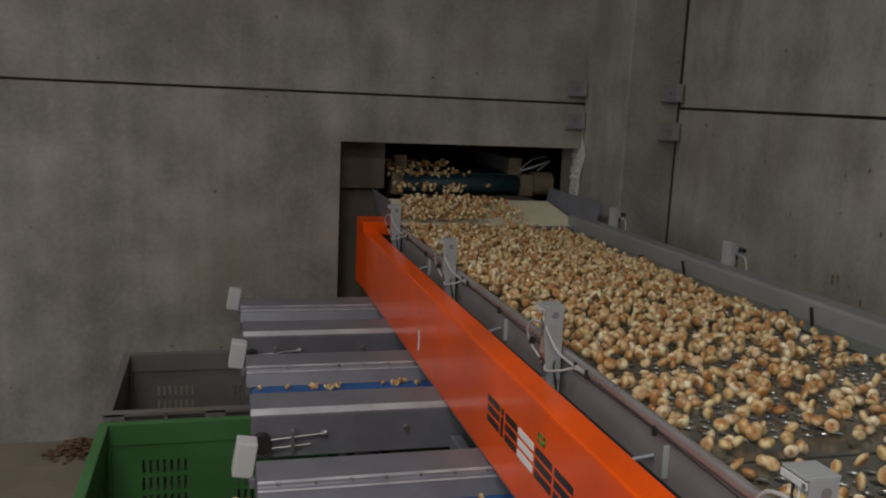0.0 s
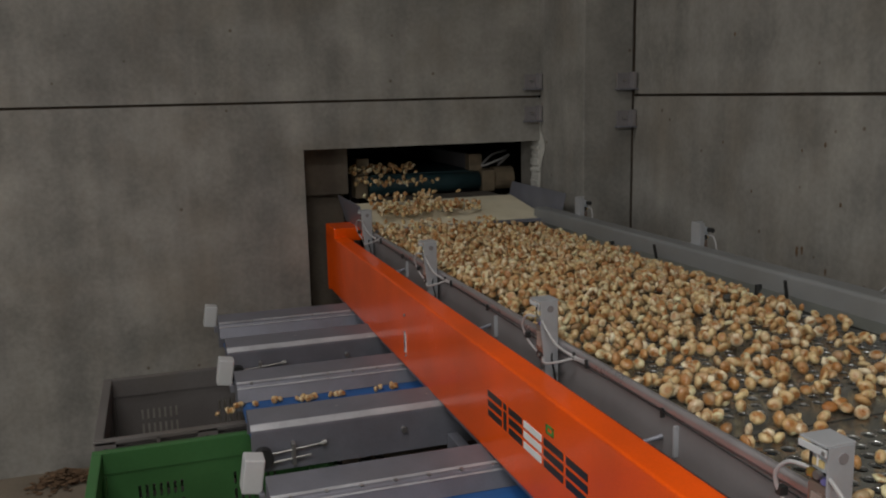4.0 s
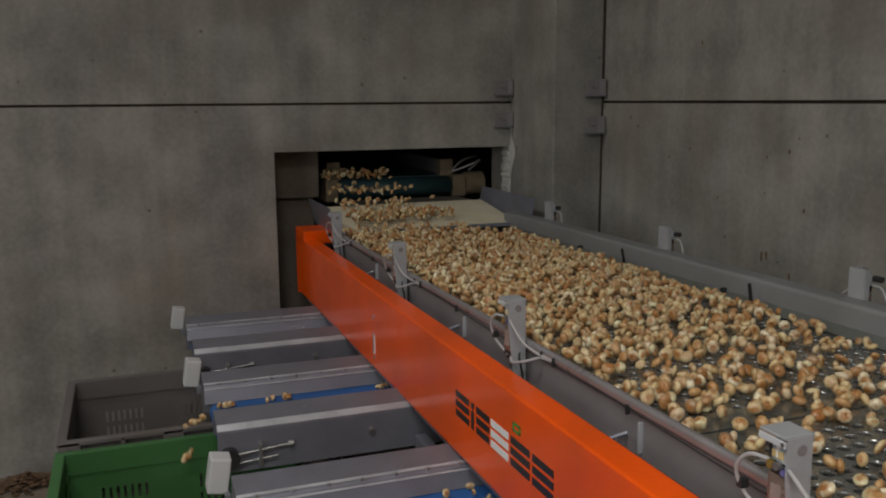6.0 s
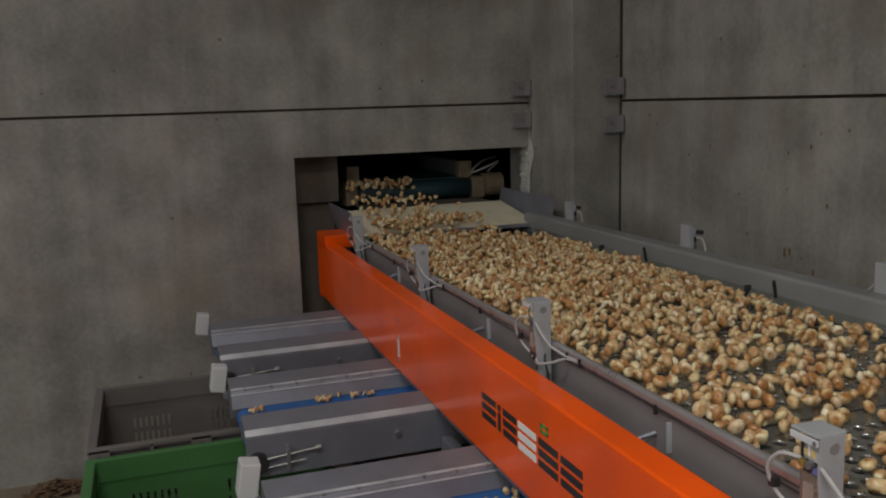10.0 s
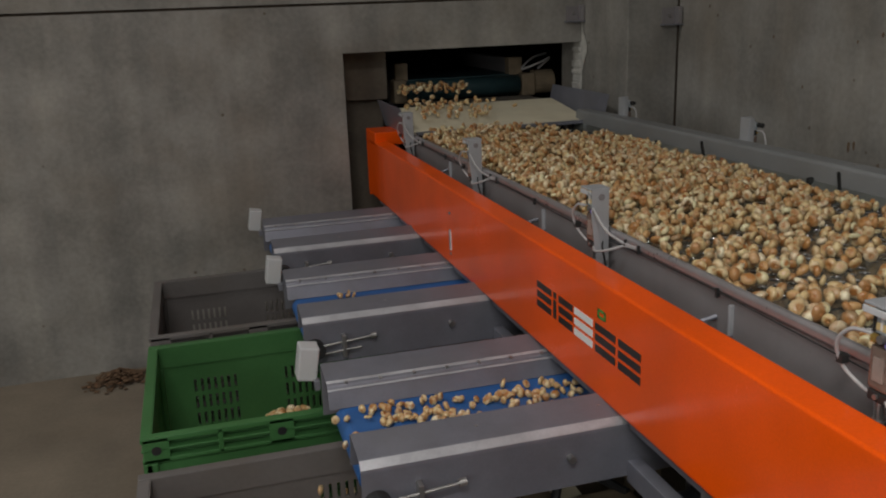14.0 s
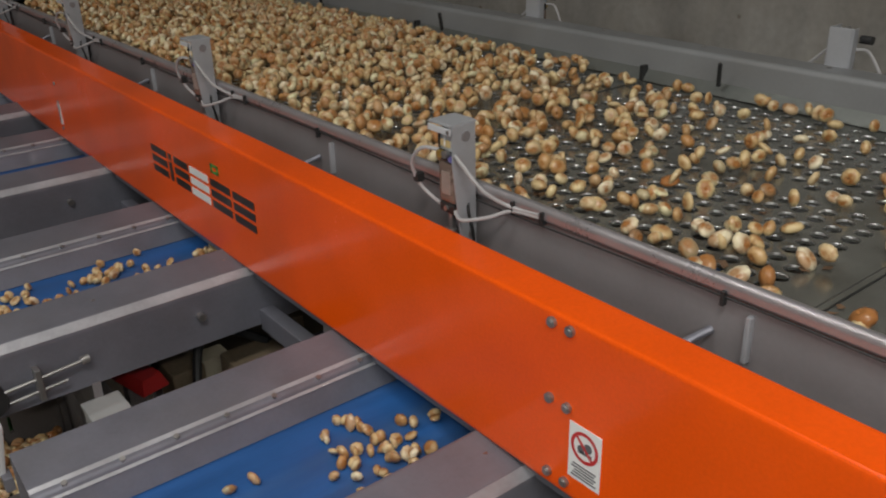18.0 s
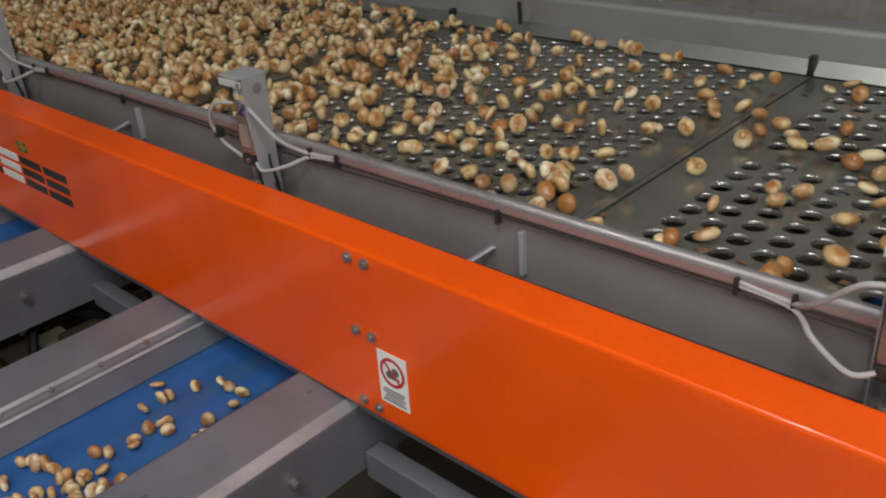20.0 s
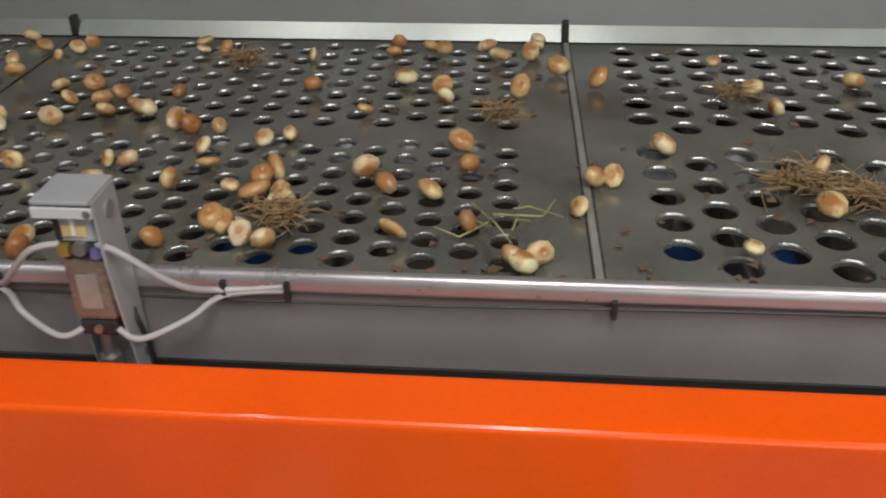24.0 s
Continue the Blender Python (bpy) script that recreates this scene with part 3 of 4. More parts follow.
SEAMS = [-2.6, -1.297, -0.278, 0.74, 1.78, 2.82, 3.72]
HOLES = [(0.0672, 0.0475), (0.0525, 0.0355), (0.044, 0.029), (0.040, 0.025), (0.038, 0.0235), (0.038, 0.0235)]
for (a, b), (pitch, dia) in zip(zip(SEAMS, SEAMS[1:]), HOLES):
    sieve_plate(a + 0.002, b - 0.002, pitch, dia, 0.068)
for s in SEAMS[1:-1]:
    part("seam_strip", box(TX0 + 0.006, TX1 - 0.006, s - 0.0065, s + 0.0035, DECK_Z - 0.004, DECK_Z + 0.0026, 0.001), M_SEAM if s < -1 else M_DECK, TRAY)
    for g0 in (-0.0095, 0.0038):
        part("seam_gap", box(TX0 + 0.006, TX1 - 0.006, s + g0, s + g0 + 0.0025, DECK_Z - 0.004, DECK_Z + 0.0008, 0), M_BLACK, TRAY)
# bearer under the plain strip between the two hole fields
part("deck_bearer", box(0.600, 0.640, TY0 + 0.02, TY1 - 0.02, 0.962, DECK_Z - 0.0095, 0.003), M_PLATE, TRAY, "pale steel bearer under the sieve")

# near side plate with its rolled edge
part("side_plate", extrude_profile([(0.142, 0.72), (0.142, 1.052)], "y", TY0, TY1, 0.004), M_STEEL_D, TRAY, "grey steel tray side")
part("rolled_edge", extrude_profile(round_profile([(0.142, 1.053), (0.133, 1.056), (0.133, 1.072), (0.139, 1.080), (0.150, 1.078), (0.153, 1.030)], 0.005, 4), "y", TY0, TY1, 0.003),
     M_RIM, TRAY, "bright rolled steel edge", )
# far side board: sloped apron, upright board, ledge, and an unseen drop that keeps light out
FAR = ((1.088, 1.031), (1.110, 1.060), (1.114, 1.120), (1.120, 1.128), (1.19, 1.128), (1.19, 0.62))
for a, b in zip(SEAMS, SEAMS[1:]):
    part("apron", extrude_profile([FAR[0], FAR[1]], "y", a + 0.008, b - 0.008, -0.003), M_APRON, TRAY, "bright sloping steel apron")
    part("apron_clip", box(1.086, 1.108, b - 0.006, b + 0.006, 1.034, 1.072, 0.002), M_BLACK, TRAY)
part("far_board", extrude_profile(round_profile(FAR[1:], 0.004, 3), "y", TY0, TY1, -0.003), M_FARB, TRAY, "grey steel far side board")
for y in [-2.2 + 0.35 * k for k in range(17)]:
    part("bolt", cyl((1.165, y, 1.127), (1.165, y, 1.134), 0.008, 6), M_BOLT, TRAY)
# black strip put in for the shade of the gap behind the guard
part("gap_dark_strip", box(0.1365, 0.1405, TY0 + 0.01, TY1 - 0.01, 0.86, 0.9545, 0.001), M_BLACK, TRAY, "black strip for the dark gap behind the guard")
# weld tabs and stay rods on the near side
# unseen end plate, added to keep light from under the deck
for y in (-2.58,):
    part("end_plate", box(0.145, 1.185, y, y + 0.004, 0.69, 1.02, 0), M_STEEL_D, TRAY)
# added sheets, coloured dark for the shade below the holes
part("shade_liner", box(1.172, 1.182, TY0 + 0.01, TY1 - 0.01, 0.62, 1.04, 0), M_UNDERSHADE, TRAY, "added sheet, the dark under the sieve put into its brown colour")
part("shade_skirt", box(0.150, 0.156, TY0 + 0.01, TY1 - 0.01, 0.70, 1.0, 0), M_UNDERSHADE, TRAY, "added sheet, the dark under the sieve put into its brown colour")
for y in (2.93, 1.87, 0.825, -0.235):
    part("tab", box(0.131, 0.143, y - 0.004, y + 0.004, 0.965, 1.036, 0.002), M_PLATE, TRAY)
    part("stay_rod", cyl((0.06, y + 0.10, 0.955), (0.143, y + 0.06, 0.99), 0.006, 10), M_STEEL, TRAY)


def knocker(y, side):
    """Sensor bracket: folded channel with a cap, a brown sensor block with fittings, cables and ties."""
    ob = part("knocker_bracket", box(0.098, 0.102, -0.029, 0.029, 0.93, 1.194, 0.001), M_PLATE, TRAY, "folded grey steel bracket")
    if side < 0:
        part("cap", box(0.044, 0.104, -0.0295, 0.0295, 1.192, 1.197, 0.0015), M_PLATE, ob)
        part("cap_lip", box(0.043, 0.047, -0.0305, 0.0305, 1.178, 1.1895, 0.001), M_WHITE, ob, "pale front lip")
        part("lip_screw", cyl((0.0415, -0.026, 1.184), (0.044, -0.026, 1.184), 0.004, 8), M_BOLT, ob)
        part("knock_out", cyl((0.078, -0.0300, 1.172), (0.078, -0.0325, 1.172), 0.0095, 14), M_STEEL_D, ob, "dull round plug in the cheek")
    else:
        part("face_plate", box(0.1025, 0.1045, -0.027, 0.027, 1.07, 1.193, 0.0008), M_PLATE, ob, "pale grey bracket face")
        part("clamp_knob", cyl((0.06, 0.029, 1.165), (0.06, 0.057, 1.165), 0.010, 10), M_BLACK, ob)
    for s in (-1, 1):
        bm = bmesh.new()
        top, low = (0.049 if s < 0 else 0.080), (0.070 if s < 0 else 0.088)
        vs = [bm.verts.new((x, s * 0.0295 + d, z)) for d in (-0.0012, 0.0012) for x, z in ((0.1, 0.93), (low, 0.93), (top, 1.12), (top, 1.193), (0.1, 1.193))]
        bm.faces.new(vs[:5][::-1])
        bm.faces.new(vs[5:])
        for k in range(5):
            bm.faces.new((vs[k], vs[(k + 1) % 5], vs[5 + (k + 1) % 5], vs[5 + k]))
        part("cheek", bm, M_PLATE, ob)
    part("sensor_block", box(0.058, 0.092, -0.0225, 0.0225, 1.046, 1.122, 0.006), M_CLEAR, ob, "smoky brown sensor block")
    part("sensor_window", box(0.0565, 0.0585, -0.012, 0.012, 1.062, 1.104, 0.002), M_PANE, ob, "paler window in the sensor block")
    part("valve", box(0.060, 0.090, -0.023, 0.023, 1.123, 1.142, 0.004), M_BLACK, ob)
    part("valve_bolt", cyl((0.060, -0.004, 1.138), (0.050, -0.004, 1.138), 0.0075, 8), M_BOLT, ob)
    part("blue_gland", cyl((0.062, -0.015, 1.131), (0.054, -0.019, 1.131), 0.006, 10), M_GLAND, ob, "blue cable gland")
    part("side_nut", box(0.052, 0.062, 0.008, 0.020, 1.128, 1.142, 0.003), M_BRASS, ob)
    part("sensor_head", box(0.058, 0.088, -0.0215, 0.0215, 1.143, 1.176, 0.004), M_HEAD, ob, "milky clear sensor head")
    part("yellow_insert", box(0.0555, 0.060, -0.014, 0.012, 1.150, 1.163, 0.002), M_YELLOW, ob, "pale yellow insert")
    part("contact_pin", box(0.0545, 0.058, -0.003, 0.001, 1.152, 1.172, 0.0008), M_LOGOW, ob)
    part("head_clip", box(0.056, 0.060, 0.013, 0.019, 1.146, 1.172, 0.001), M_BLACK, ob)
    part("stud", cyl((0.072, 0.0, 1.176), (0.072, 0.0, 1.193), 0.006, 10), M_BOLT, ob)
    part("fitting", box(0.058, 0.088, -0.021, 0.021, 1.026, 1.045, 0.004), M_BLACK, ob)
    part("fitting_bolt", cyl((0.060, 0.0, 1.036), (0.054, 0.0, 1.036), 0.005, 8), M_BOLT, ob)
    part("piston_rod", cyl((0.070, 0.002, 0.95), (0.070, 0.002, 1.026), 0.007, 10), M_BOLT, ob)
    part("nut", cyl((0.070, 0.002, 0.975), (0.070, 0.002, 0.992), 0.013, 6), M_BOLT, ob)
    part("nut", cyl((0.083, -0.022, 0.985), (0.098, -0.022, 0.985), 0.011, 6), M_BOLT, ob)
    part("wiring", tube([(0.085, -0.026, 1.052), (0.080, -0.034, 1.030), (0.088, -0.036, 0.99), (0.092, -0.034, 0.955)], 0.003), M_BLACK, ob, "thin black wire")
    for s in (-1, 1):
        if s > 0 and y > 0 and side < 0:
            # towards the feed the two lines meet in a short loop
            part("cable", tube([(0.060, 0.02, 1.140), (0.046, 0.055, 1.138), (0.044, 0.082, 1.105), (0.058, 0.080, 1.062), (0.070, 0.050, 1.036), (0.066, 0.018, 1.034)], 0.0036), M_CABLE, ob)
            part("cable_tie", box(0.050, 0.066, 0.074, 0.088, 1.066, 1.082, 0.001), M_BLACK, ob)
            continue
        part("cable", tube([(0.060, s * 0.02, 1.140), (0.050, s * 0.048, 1.136), (0.066, s * 0.092, 1.090), (0.100, s * 0.126, 1.062), (0.105, s * 0.196, 1.066)], 0.0036), M_CABLE, ob)
        part("cable", tube([(0.062, s * 0.018, 1.034), (0.055, s * 0.045, 1.026), (0.075, s * 0.092, 1.040), (0.100, s * 0.126, 1.055), (0.105, s * 0.198, 1.061)], 0.0036), M_CABLE, ob)
        for k in (0.126, 0.196):
            part("cable_tie", box(0.097, 0.110, s * k - 0.003, s * k + 0.003, 1.050, 1.073, 0.001), M_BLACK, ob)
    if side > 0:
        ob.matrix_local = Matrix.Translation((1.287, y, 0.028)) @ Matrix.Rotation(math.pi, 4, "Z")
    else:
        ob.matrix_local = Matrix.Translation((0.029, y - 0.03, -0.002))
    return ob


for y in (3.60, 2.53, 1.45, 0.382, -0.728, -1.80):
    knocker(y, -1)
for y in (3.335, 2.29, 1.275, 0.243, -0.80):
    knocker(y, 1)
part("edge_cable", tube([(0.131, y, 1.050 - 0.004 * math.sin(y * 5)) for y in [-2.5 + 0.2 * k for k in range(31)]], 0.0018, 6), M_BLACK, TRAY, "thin black cable along the edge")
for y in (-1.305, -0.195, 0.87, 1.93, 2.98):
    part("cable_tie", box(0.126, 0.136, y - 0.003, y + 0.003, 1.040, 1.062, 0.001), M_BLACK, TRAY)
for y in (2.42, 1.62, 0.49):
    part("pin", cyl((1.085, y, 1.06), (1.065, y - 0.012, 1.12), 0.006, 6), M_BLACK, TRAY, "black rubber pin")

# ---------------------------------------------------------------- feed: chute board and drum behind the opening
chute = thing("feed_chute", "cream board chute between steel cheeks under the feed belt", "chute")
bm = bmesh.new()
box_into(bm, 0.17, 1.17, 0, 0.56, -0.012, 0.0, 0.002)
ob = part("chute_board", bm, M_CREAM, chute, "worn cream plastic board")
ob.matrix_local = pose(0, 3.66, 1.045, 7.5, 0, 0)
part("cheek", extrude_profile([(0.14, 1.02), (0.10, 1.17)], "y", 3.70, 4.25, 0.004), M_STEEL, chute)
part("cheek", extrude_profile([(1.18, 1.02), (1.22, 1.19)], "y", 3.55, 4.30, -0.004), M_STEEL, chute)
part("front_lip", box(0.17, 1.16, 3.64, 3.665, 1.032, 1.05, 0.002), M_STEEL, chute)

FEED_DZ = -0.085
feeder = thing("feed_conveyor", "dusty feed conveyor with a dark drum in the room behind", "conveyor", "", (0, 0, FEED_DZ))
part("drum", cyl((0.36, 4.60, 1.26), (1.10, 4.60, 1.26), 0.062, 28), M_TEAL, feeder, "dark drum", True)
part("feed_belt", box(0.38, 1.08, 4.62, 6.6, 1.318, 1.326, 0.002), M_TEAL, feeder)
part("bearing_block", box(0.27, 0.35, 4.54, 4.68, 1.19, 1.33, 0.012), M_TAN, feeder)
part("bearing_block", box(1.11, 1.20, 4.54, 4.68, 1.19, 1.33, 0.012), M_TAN, feeder)
part("motor", cyl((1.20, 4.60, 1.27), (1.33, 4.60, 1.27), 0.075, 18), M_TAN, feeder, "dusty round motor")
part("side_post", box(0.30, 0.38, 4.62, 4.68, 1.30, 1.43, 0.006), M_TAN, feeder)
part("side_post", box(1.05, 1.14, 4.62, 4.70, 1.30, 1.43, 0.006), M_TAN, feeder)
part("side_wall", box(0.33, 0.37, 4.68, 6.6, 1.30, 1.42, 0.004), M_STEEL_D, feeder)
part("side_wall", box(1.09, 1.13, 4.68, 6.6, 1.30, 1.42, 0.004), M_STEEL_D, feeder)
part("apron_plate", box(0.33, 1.14, 4.30, 4.56, 1.182, 1.194, 0.002), M_DUST_SHADE, feeder)
for lx in (0.34, 1.12):
    part("leg", box(lx - 0.03, lx + 0.03, 4.9, 4.96, FLOOR_Z - FEED_DZ, 1.3, 0.004), M_STEEL_D, feeder)
part("cable", tube([(1.25, 4.62, 1.35), (1.30, 4.55, 1.42), (1.22, 4.5, 1.40), (1.10, 4.52, 1.36), (1.2, 4.6, 1.42), (1.34, 4.7, 1.44)], 0.007), M_CABLE, feeder)

# ---------------------------------------------------------------- cross conveyors
CONV = 1.02
CX0, CX1 = -0.655, 1.10


def conveyor():
    c = thing("cross_conveyor", "grey sheet-steel cross conveyor with a blue belt", "conveyor", "cross conveyors under the sieve")
    near = round_profile([(0.022, 0.50), (0.016, 0.650), (0.032, 0.667), (0.145, 0.686), (0.168, 0.586)], 0.012, 4)
    part("near_sheet", extrude_profile(near, "x", CX0, 0.16, 0.003), M_STEEL, c, "grey folded sheet-steel side")
    # inner lengths get a darker brown that holds the under-sieve shade
    part("inner_sheet", extrude_profile(near, "x", 0.161, CX1, 0.003), M_DUST_SHADE, c, "dust-brown sheet, the shade under the sieve put into its colour")
    back = round_profile([(0.486, 0.586), (0.506, 0.650), (0.522, 0.655), (0.630, 0.673), (0.642, 0.50)], 0.006, 4)
    part("back_sheet", extrude_profile(back, "x", CX0, 0.16, 0.003), M_STEEL, c, "grey folded sheet-steel side")
    part("inner_sheet", extrude_profile(back, "x", 0.161, CX1, 0.003), M_DUST_SHADE, c, "dust-brown sheet, the shade under the sieve put into its colour")
    bm = bmesh.new()
    box_into(bm, CX0 + 0.05, CX1 - 0.02, 0.15, 0.50, 0.576, 0.584, 0.002)
    box_into(bm, CX0 + 0.05, CX1 - 0.02, 0.15, 0.50, 0.514, 0.522, 0.002)
    cyl_into(bm, (CX0 + 0.050, 0.15, 0.549), (CX0 + 0.050, 0.50, 0.549), 0.0348, 20)
    part("belt", bm, M_BELT, c, "blue conveyor belt", False)
    cap = part("end_cap", box(-0.030, 0.030, -0.034, 0.034, -0.053, 0.053, 0.006), M_WHITE, c, "white plastic end box")
    cap.matrix_local = pose(-0.684, 0.708, 0.653, 0, 9, 0)
    part("cap_bracket", box(-0.672, -0.655, 0.655, 0.69, 0.575, 0.604, 0.002), M_STEEL, c)
    for k in range(7):
        x = -0.60 + 0.1 * k
        part("bolt", cyl((x, 0.513, 0.648), (x, 0.509, 0.656), 0.0055, 8), M_BOLT, c)
    for x in (-0.35, -0.02):
        part("bolt", cyl((x, 0.09, 0.670), (x, 0.09, 0.677), 0.005, 8), M_BOLT, c)
    part("knob", cyl((-0.13, 0.018, 0.585), (-0.13, 0.0, 0.585), 0.010, 12), M_BOLT, c)
    # belt tensioner: black end disc, two rods, a clamp and a knob
    # strips on fold and lip, with the highlight in their pale colour
    part("lit_edge_strip", extrude_profile([(0.0155, 0.6505), (0.030, 0.6685)], "x", CX0, CX1, 0.0022), M_EDGE_LIT, c, "strip on the lower sheet's fold, highlight put into its pale colour")
    part("lit_edge_strip", extrude_profile([(0.4985, 0.6365), (0.5225, 0.6590)], "x", CX0, CX1, 0.0022), M_EDGE_LIT, c, "lip of the upper sheet, lit look put into its pale colour")
    part("end_disc", cyl((-0.62, 0.02, 0.560), (-0.62, -0.02, 0.560), 0.033, 20), M_BLACK, c)
    part("tensioner_rod", cyl((-0.60, -0.004, 0.570), (-0.42, -0.004, 0.585), 0.0042, 10), M_BOLT, c)
    part("tensioner_rod", cyl((-0.60, -0.004, 0.540), (-0.46, -0.004, 0.550), 0.0038, 10), M_BOLT, c)
    part("clamp", box(-0.525, -0.512, -0.012, 0.02, 0.522, 0.600, 0.002), M_BOLT, c)
    part("rod_knob", cyl((-0.425, -0.004, 0.585), (-0.407, -0.004, 0.587), 0.010, 12), M_BOLT, c)
    part("cross_tie", box(0.03, 0.07, 0.642, CONV + 0.016, 0.485, 0.545, 0.003), M_STEEL, c)
    part("leg", box(-0.10, -0.06, 0.60, 0.64, FLOOR_Z, 0.52, 0.003), M_STEEL_D, c)
    part("leg", box(0.60, 0.64, 0.60, 0.64, FLOOR_Z, 0.52, 0.003), M_STEEL_D, c)
    return c


CONV_Y = [3.03, 2.08, 1.06, 0.045, -0.975, -1.995]
first = conveyor()
first.location = (0, CONV_Y[0], 0)
convs = [first] + [copy_thing(first, Matrix.Translation((0, y, 0))) for y in CONV_Y[1:]]

# ---------------------------------------------------------------- bins


def bin_box(y0, y1, material, label, z_top=0.43):
    """Plastic pallet bin: double walls with slots cut through, ribbed rim with black discs for the dark of round holes,
    corner posts, feet.
    """
    b = thing("pallet_bin", label, "bin", "bins under the conveyor ends", (-0.77, (y0 + y1) / 2, FLOOR_Z))
    L, W, H = 0.86, y1 - y0, z_top - FLOOR_Z
    hx, hy = L / 2, W / 2
    t = 0.014

    def slotted(along_x, fixed, groups):
        """A wall between the rim and the foot with rows of upright slots, built from strips."""
        bm = bmesh.new()
        half = hx if along_x else hy
        z0, z1 = 0.12, H - 0.085

        def add(u0, u1, za, zb):
            if along_x:
                box_into(bm, u0, u1, fixed - t / 2, fixed + t / 2, za, zb)
            else:
                box_into(bm, fixed - t / 2, fixed + t / 2, u0, u1, za, zb)
        cuts = []
        for g0, g1 in groups:
            n = int((g1 - g0) / 0.026)
            cuts += [(g0 + i * 0.026, g0 + i * 0.026 + 0.010) for i in range(n)]
        edges = [-half] + [v for c in cuts for v in c] + [half]
        rows = [(z0 + 0.195, z0 + 0.250), (z0 + 0.268, z0 + 0.323), (z0 + 0.341, z0 + 0.396)]
        zs = [z0] + [v for r in rows for v in r] + [z1]
        for i in range(0, len(zs) - 1):
            if i % 2 == 0:
                add(-half, half, zs[i], zs[i + 1])
            else:
                for k in range(0, len(edges) - 1, 2):
                    add(edges[k], edges[k + 1], zs[i], zs[i + 1])
        return bm
    gx = [(-0.275, -0.085), (0.085, 0.275)]
    gy = [(-0.26, -0.06), (0.06, 0.26)]
    for s in (-1, 1):
        part("long_wall", slotted(True, s * (hy - 0.02), gx), material, b)
        part("short_wall", slotted(False, s * (hx - 0.02), gy), material, b)
        # rim: two flanges with posts between, black discs drawn for the dark of plug holes
        bm = bmesh.new()
        for za, zb in ((H - 0.018, H), (H - 0.048, H - 0.040), (H - 0.085, H - 0.072)):
            box_into(bm, -hx, hx, s * hy - (0.034 if s > 0 else 0), s * hy + (0.034 if s < 0 else 0), za, zb, 0.003)
        for x in (-0.385, -0.19, 0.0, 0.19, 0.385):
            w = 0.04 if x in (-0.385, 0.0, 0.385) else 0.008
            box_into(bm, x - w, x + w, s * hy - (0.033 if s > 0 else 0.0), s * hy + (0.033 if s < 0 else 0), H - 0.085, H - 0.004, 0.003)
        box_into(bm, -hx + 0.036, hx - 0.036, s * (hy - 0.036), s * (hy - 0.032), H - 0.086, H - 0.002)
        rim = part("rim", bm, material, b)
        for x in (-0.385, 0.0, 0.385):
            part("dark_hole_disc", cyl((x, s * hy, H - 0.045), (x, s * (hy + 0.0015), H - 0.045), 0.015, 14), M_BLACK, rim)
        bm = bmesh.new()
        for za, zb in ((H - 0.018, H - 0.0005), (H - 0.048, H - 0.040), (H - 0.085, H - 0.072)):
            box_into(bm, s * hx - (0.034 if s > 0 else 0), s * hx + (0.034 if s < 0 else 0), -hy + 0.034, hy - 0.034, za, zb, 0.003)
        box_into(bm, s * (hx - 0.036), s * (hx - 0.032), -hy + 0.036, hy - 0.036, H - 0.086, H - 0.002)
        part("rim", bm, material, b)
        for q in (-1, 1):
            part("corner_post", box(s * hx - s * 0.045, s * hx, q * hy - q * 0.045, q * hy, 0.0, H - 0.086, 0.006), material, b)
    part("bottom", box(-hx + 0.03, hx - 0.03, -hy + 0.03, hy - 0.03, 0.10, 0.12, 0.003), material, b)
    for x in (-0.3, 0.0, 0.3):
        part("runner", box(x - 0.06, x + 0.06, -hy + 0.046, hy - 0.046, 0.0, 0.10, 0.004), material, b)
    return b


BINS = [bin_box(2.74, 3.55, M_GREYBIN, "empty dark grey slotted plastic pallet bin", 0.44),
        bin_box(1.87, 2.68, M_GREEN, "bright green slotted plastic pallet bin with few onions", 0.43),
        bin_box(0.90, 1.71, M_GREYBIN, "brown-grey slotted plastic pallet bin half full of onions", 0.40),
        bin_box(-0.08, 0.73, M_GREYBIN, "brown-grey slotted plastic pallet bin heaped with onions", 0.40)]

# ---------------------------------------------------------------- onions


def onion_shape(seed, seg=9):
    """Vertices, faces and the place along the axis of a bulb with a pinched neck and a root disc."""
    g = random.Random(seed)
    squash = g.choice((0.5, 0.6, 0.67, 0.74, 0.82, 1.0))
    dip = g.choice((0.66, 0.30, 0.15))
    verts, faces, axis = [], [], []
    prof = [(0.0, -0.70, 0.0), (0.22, -0.78, 0.04), (0.66, -0.62, 0.16), (0.97, -0.15, 0.4), (0.96, 0.22, 0.6), (0.72, 0.58, 0.8), (0.40, 0.74, 0.9), (0.20, 0.76, 0.96),
            (0.0, dip, 1.0)]
    lean = (g.uniform(-0.2, 0.2), g.uniform(-0.2, 0.2))
    fat = g.uniform(0.78, 1.0)
    for pr, pz, pa in prof:
        for k in range(seg):
            a = 2 * math.pi * k / seg
            w = 1 + 0.09 * math.sin(2 * a + seed) + 0.05 * g.uniform(-1, 1)
            verts.append((pr * w * math.cos(a) + lean[0] * max(0, pz) ** 2, fat * (pr * w * math.sin(a) + lean[1] * max(0, pz) ** 2), squash * pz))
            axis.append(pa)
    for i in range(len(prof) - 1):
        for k in range(seg):
            k2 = (k + 1) % seg
            faces.append((i * seg + k, i * seg + k2, (i + 1) * seg + k2, (i + 1) * seg + k))
    top = (len(prof) - 1) * seg
    faces.append(tuple(top + k for k in range(seg)))
    return verts, faces, axis


